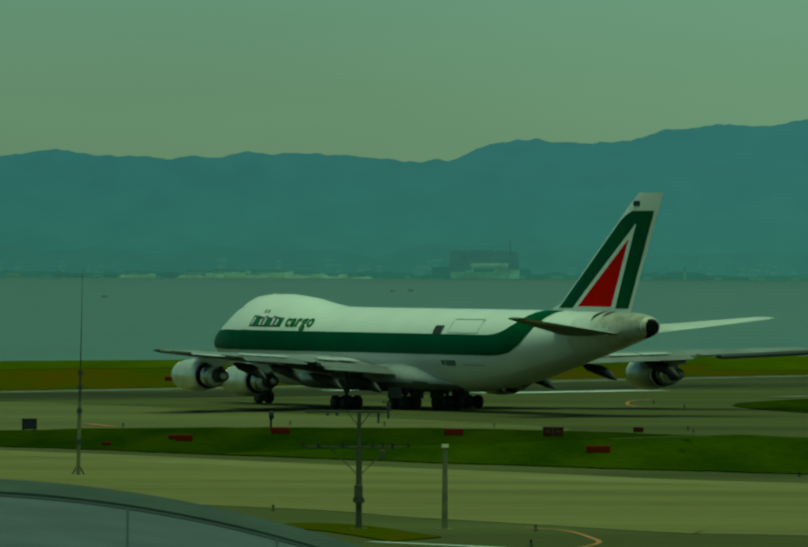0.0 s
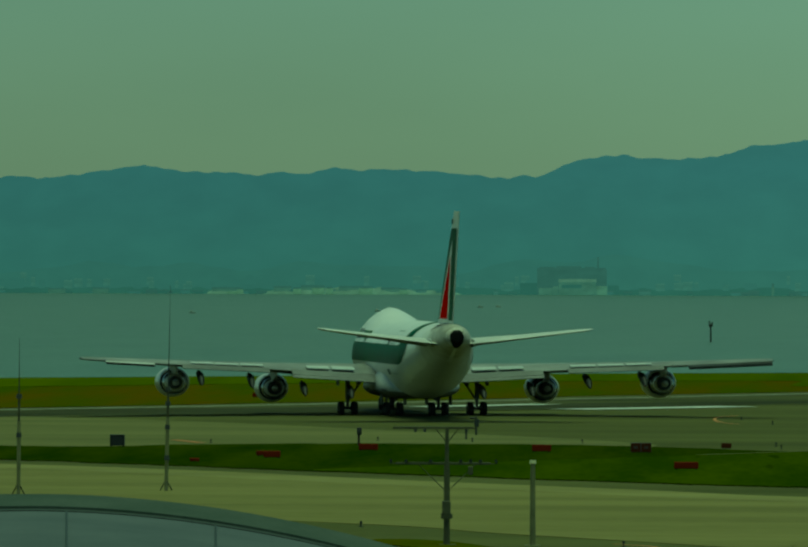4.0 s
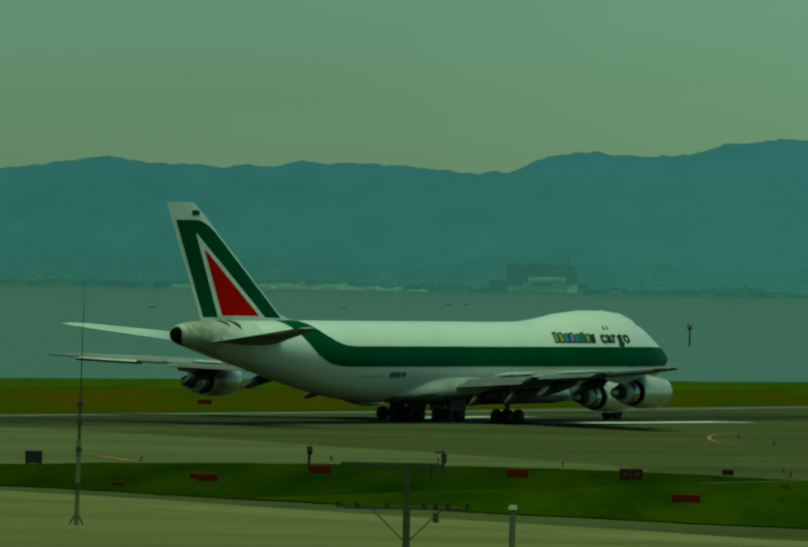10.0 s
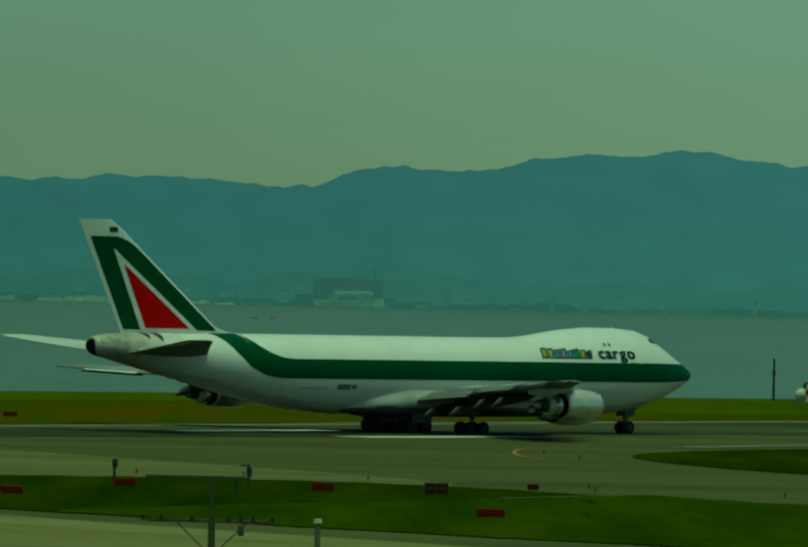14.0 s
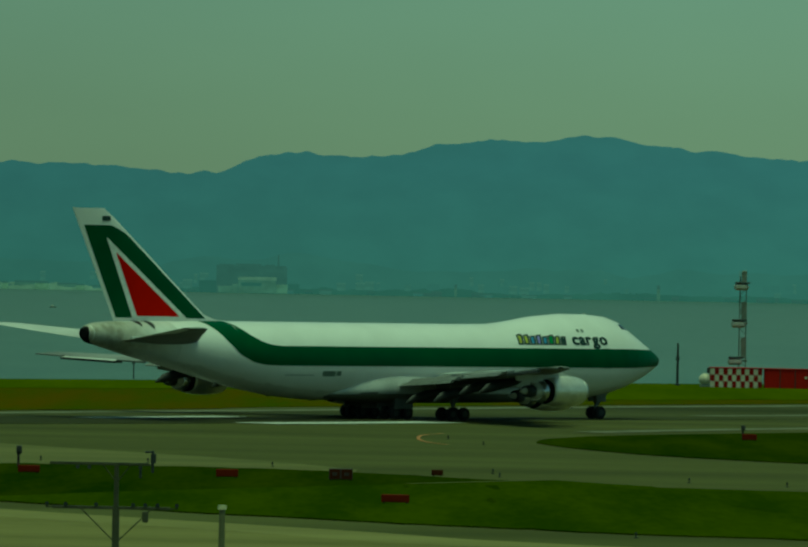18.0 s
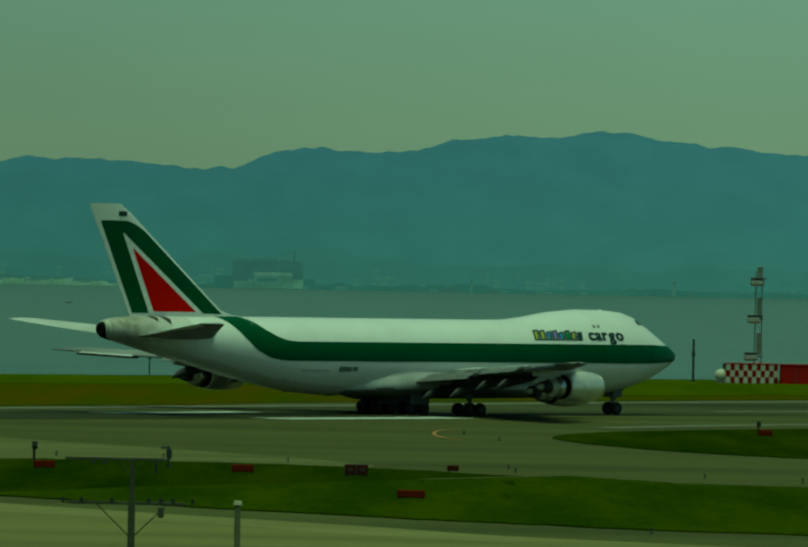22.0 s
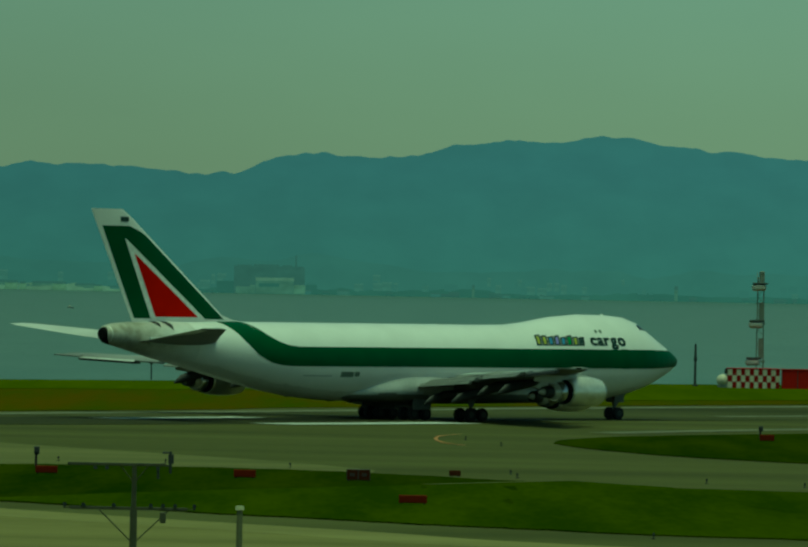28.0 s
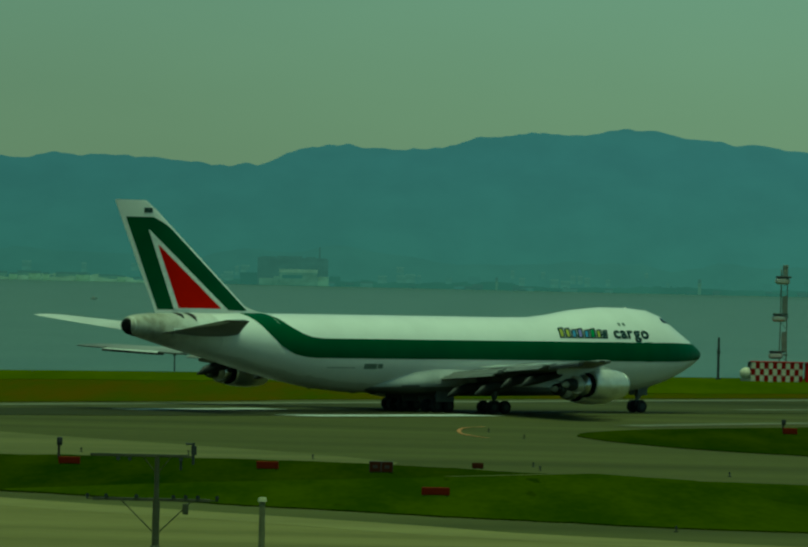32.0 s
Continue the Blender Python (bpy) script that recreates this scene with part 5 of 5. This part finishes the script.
        # belly patch: mottled grime, its grey also standing for shade below
        part("belly_skin", skin_patch(5.0, 63.0, lambda x: -89.9, lambda x: -50 + 9 * noise.noise(Vector((x * 0.3, side, 0))) + 6 * noise.noise(Vector((x * 1.3, side, 5))), side, 120, 10, 0.008), M_BELLY, fus, "grimy belly skin greyed for underside shade", True)
        for x in (63.1, 64.3):
            part("soot_streak", skin_patch(x - 0.3, x + 0.3, lambda q: (34 if x < 64 else 42) + 70 * abs(q - x), lambda q: 86, side, 6, 5, 0.04), M_DARK, fus, "dark soot streak under the fin")
        part("exhaust_soot", skin_patch(68.6, 69.6, lambda x: -89.9, lambda x: float(np.interp(x, (68.6, 69.2, 69.5, 69.6), (-88, -74, -58, -30))) + 6 * noise.noise(Vector((x * 3, side, 2))), side, 20, 8, 0.036), M_BLACK, fus, "black exhaust soot round the tail end", True)
    part("side_hatch", skin_patch(41.1, 42.5, lambda x: turn_at(x, 6.7), lambda x: turn_at(x, 7.6), 1, 2, 3, 0.03), M_DARK, fus, "small dark hatch")
    part("antenna", box(bmesh.new(), -9.8, -9.5, -0.03, 0.03, 10.05 * K, 10.26 * K, 0.02), M_WHITE, fus, "small blade antenna on the hump")
    # fin
    bm = bmesh.new()
    loops = []
    for j in range(13):
        u = j / 12
        z = 8.6 + 10.7 * u
        v = (z - 9.0) / 10.3
        lead, trail = 55.2 + 12.3 * v, 66.35 + 4.85 * v
        if j == 12:
            lead += 0.25
        ss = [(1 - math.cos(math.pi * i / 14)) / 2 for i in range(15)]
        up = [(-(lead + (trail - lead) * s), fin_side(lead + (trail - lead) * s, z) + 0.012, z * K) for s in ss]
        dn = [(p[0], -p[1], p[2]) for p in up[::-1]]
        loops.append(up + dn)
    rings(bm, loops)
    fin = part("tail_fin", bm, M_WHITE, plane, "white tail fin with green and red emblem")
    part("fin_fillet", rings(bmesh.new(), [[(-x, w, (z - 0.5) * K), (-x, 0, (z + h) * K), (-x, -w, (z - 0.5) * K)] for x, w, z, h in ((53.2, 0.05, 9.0, 0.05), (54.6, 0.2, 9.0, 0.2), (56.1, 0.3, 9.0, 0.7), (57.4, 0.3, 8.9, 0.8))]), M_WHITE, fin)
    fin_mark(fin, "green_field", 9.3, 17.75, 56.0, 66.1, 66.15, 69.95, 0.035, M_GREEN, "dark green emblem")
    fin_mark(fin, "white_outline", 9.3, 16.6, 58.3, 67.4, 64.4, 67.5, 0.045, M_MARKW, "white emblem outline")
    fin_mark(fin, "red_triangle", 9.45, 15.2, 59.15, 66.3, 63.9, 66.4, 0.055, M_RED, "red emblem triangle")
    for side in (-1, 1):
        bm = bmesh.new()
        box(bm, -68.0, -67.1, 0.2 * side - 0.02, 0.2 * side + 0.02, 18.15 * K, 18.6 * K)
        part("flag", bm, M_INK, fin, "small dark flag block")
    part("rudder_seam", rod(bmesh.new(), (-63.9, 0, 9.1 * K), (-69.7, 0, 19.0 * K), 0.05, None, 6), M_GREY, fin)
    # tailplane
    for side in (1, -1):
        bm = bmesh.new()
        rings(bm, [aerofoil(l, tr, y * side, z, th, 10) for y, l, tr, z, th in ((0.8, 57.6, 66.6, 7.1, 0.09), (1.8, 58.4, 66.9, 7.2, 0.09), (6.0, 62.2, 68.0, 7.78, 0.085), (10.6, 66.2, 69.3, 8.45, 0.08), (11.08, 67.2, 69.4, 8.54, 0.07))])
        tp = part("tailplane", bm, (M_WING, M_SHADEGREY), plane, "light grey swept tailplane", True)
        # downward faces take the dark grey: painted shade under the tailplane
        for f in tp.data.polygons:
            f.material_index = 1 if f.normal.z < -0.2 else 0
        part("elevator", rings(bmesh.new(), [[(-l, y * side, (z + 0.07) * K), (-tr, y * side, (z + 0.01) * K), (-l, y * side, (z - 0.09) * K)] for y, l, tr, z in ((2.2, 65.0, 67.1, 7.24), (10.5, 68.3, 69.42, 8.42))]), M_WING, tp)
        part("root_seal", box(bmesh.new(), -66.0, -58.4, side * 1.75 - 0.1, side * 1.75 + 0.1, 6.85 * K, 7.6 * K, 0.05), M_GREY, tp)
    # wings
    for side in (1, -1):
        bm = bmesh.new()
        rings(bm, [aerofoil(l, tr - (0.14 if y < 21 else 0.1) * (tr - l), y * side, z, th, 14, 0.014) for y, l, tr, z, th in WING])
        wing = part("wing", bm, (M_SPAR, M_SHADEGREY), plane, "light grey swept wing, underside darkened for shade", True)
        # shade under the wing painted on by face direction
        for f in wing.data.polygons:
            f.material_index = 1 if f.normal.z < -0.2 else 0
        for y0, y1, droop in ((3.5, 10.6, 0.44), (12.6, 20.2, 0.22)):
            flap = None
            for name, u0, u1, d0, d1 in (("fore_flap", 0.85, 0.89, 0.0, 0.2), ("flap", 0.89, 0.97, 0.4, 0.85), ("aft_flap", 0.97, 1.02, 1.08, 1.5)):
                loops = []
                for y in (y0, y1):
                    l, tr, z = wing_at(y, 1), wing_at(y, 2), wing_at(y, 3)
                    c = tr - l
                    a, b = l + u0 * c, l + u1 * c
                    za, zb, th = z - d0 * droop, z - d1 * droop, 0.02 * c * (u1 - u0) / 0.09
                    loops.append([(-a, y * side, za * K), (-(a * 0.65 + b * 0.35), y * side, (za * 0.65 + zb * 0.35 + th) * K), (-b, y * side, zb * K), (-b + 0.02, y * side, (zb - 0.05) * K), (-(a * 0.65 + b * 0.35), y * side, (za * 0.65 + zb * 0.35 - th) * K), (-a + 0.02, y * side, (za - 0.06) * K)])
                ob = part(name, rings(bmesh.new(), loops), (M_SHADEGREY, M_DARK), flap or wing, "lowered grey slotted flap")
                flap = flap or ob
                # flap shade is painted: dark grey above, near black on downward faces
                for f in ob.data.polygons:
                    f.material_index = 1 if f.normal.z < -0.05 else 0
            # added dark plate that makes the flap slot look shaded
            cove = []
            for y in (y0, y1):
                l, tr, z = wing_at(y, 1), wing_at(y, 2), wing_at(y, 3)
                c = tr - l
                cove.append([(-(l + 0.83 * c), y * side, (z - 0.1) * K), (-(l + 0.95 * c), y * side, (z - 0.95 * droop) * K), (-(l + 0.93 * c), y * side, (z - 1.05 * droop - 0.05) * K), (-(l + 0.8 * c), y * side, (z - 0.25) * K)])
            part("flap_cove", rings(bmesh.new(), cove), M_DARK, wing, "dark plate standing in for shade behind the flap")
        y_in, y_out, deep = (22.6, 26.8, 0.36) if side > 0 else (22.2, 28.7, 0.46)
        for y0, y1 in ((20.9, y_in - 0.1), (y_out + 0.1, 28.8)):
            loops = []
            for y in (y0, y1):
                l, tr, z = wing_at(y, 1), wing_at(y, 2), wing_at(y, 3)
                c = tr - l
                loops.append([(-(tr - 0.15 * c), y * side, (z + 0.015 * c) * K), (-tr, y * side, z * K), (-tr + 0.02, y * side, (z - 0.1) * K), (-(tr - 0.15 * c), y * side, (z - 0.03 * c) * K)])
            part("fixed_panel", rings(bmesh.new(), loops), M_SPAR, wing, "grey fixed trailing edge")
        loops = []
        for y in (y_in, y_out):
            l, tr, z = wing_at(y, 1), wing_at(y, 2), wing_at(y, 3)
            c = tr - l
            loops.append([(-(tr - 0.14 * c), y * side, (z - 0.02) * K), (-tr, y * side, (z - 0.14 - (deep - 0.36) * 0.8) * K), (-tr + 0.02, y * side, (z - deep) * K), (-(tr - 0.14 * c), y * side, (z - 0.34) * K)])
        aileron = part("aileron", rings(bmesh.new(), loops), (M_DARK, M_WING), wing, "drooped aileron darkened for shade on its trailing face")
        # dark colour imitates shade; only the left aileron keeps a light top
        for f in aileron.data.polygons:
            f.material_index = 1 if f.normal.z > 0.4 and side > 0 else 0
        for y in (5.6, 9.6, 14.2, 18.6):
            l, tr, z = wing_at(y, 1), wing_at(y, 2), wing_at(y, 3)
            bm = bmesh.new()
            rings(bm, [[(-x, y * side + r * 0.6 * math.cos(a), (z - (1.25 if y < 11 else 0.75) - dz + r * math.sin(a)) * K) for a in [2 * math.pi * i / 12 for i in range(12)]] for x, r, dz in ((tr - 4.2, 0.05, -0.2), (tr - 3.2, 0.34, 0.05), (tr - 1.0, 0.5, 0.35), (tr + 0.4, 0.42, 0.7), (tr + 1.3, 0.06, 1.1))])
            # black here stands for the shadow below the wing
            part("flap_fairing", bm, M_BLACKBOX, wing, "flap track fairing blackened for underwing shade", True)
        for y0, y1 in ((5.0, 7.0), (7.2, 9.2), (13.0, 15.0), (15.2, 17.2), (17.4, 19.4)):
            rowsq = []
            for y in (y0, y1):
                l, tr, z, th = (wing_at(y, k) for k in (1, 2, 3, 4))
                c = tr - l
                rowsq.append([(-(l + 0.66 * c), y * side, (z + th * c * 0.34) * K + 0.05), (-(l + 0.8 * c), y * side, (z + th * c * 0.19) * K + 0.05), (-(l + 0.8 * c), y * side, (z + th * c * 0.19) * K - 0.02), (-(l + 0.66 * c), y * side, (z + th * c * 0.34) * K - 0.02)])
            part("spoiler", rings(bmesh.new(), rowsq), M_GREY, wing)
        part("tip_light", box(bmesh.new(), -44.6, -44.0, side * 28.87 - 0.06, side * 28.87 + 0.06, 5.4 * K, 5.56 * K, 0.02), M_GLASS, wing)
        nacelle(plane, 11.6, 24.5, 2.5, side)
        nacelle(plane, 20.6, 33.0, 3.15, side)
    # undercarriage
    landing_gear(plane, "nose_gear", 7.84, 0.0, 0.0, 0.46, 2.6, "nose landing gear with twin wheels")
    for side in (1, -1):
        landing_gear(plane, "wing_gear", 31.8, 5.5 * side, 1.47, 0.56, 3.5, "four-wheel wing landing gear")
        landing_gear(plane, "body_gear", 34.9, 1.92 * side, 1.47, 0.56, 2.4, "four-wheel body landing gear")
    return plane


aircraft = jumbo()


# ---- what moves ----
def motions():
    rows = [(0.0, -31.1, 634.8, 120.7), (1.0, -31.4, 647.8, 115.55), (2.0, -31.0, 659.2, 110.3), (3.0, -29.0, 670.8, 103.95), (4.0, -27.1, 684.4, 97.4), (4.5, -25.9, 689.4, 94.1),
            (7.0, -15.4, 703.2, 76.9), (8.0, -11.1, 703.8, 70.6), (9.0, -6.2, 706.4, 64.3), (11.0, 4.45, 718.2, 51.81), (12.0, 9.77, 722.6, 47.4), (13.0, 14.33, 728.6, 45.1),
            (16.0, 22.13, 739.3, 46.1), (17.0, 23.24, 740.8, 46.5), (19.0, 23.6, 740.8, 46.67), (25.0, 23.6, 740.8, 46.67), (32.0, 23.6, 740.8, 46.67)]
    walk(aircraft, [(t, pose(x, y, 0.034, 0, 0, turn)) for t, x, y, turn in rows])


motions()
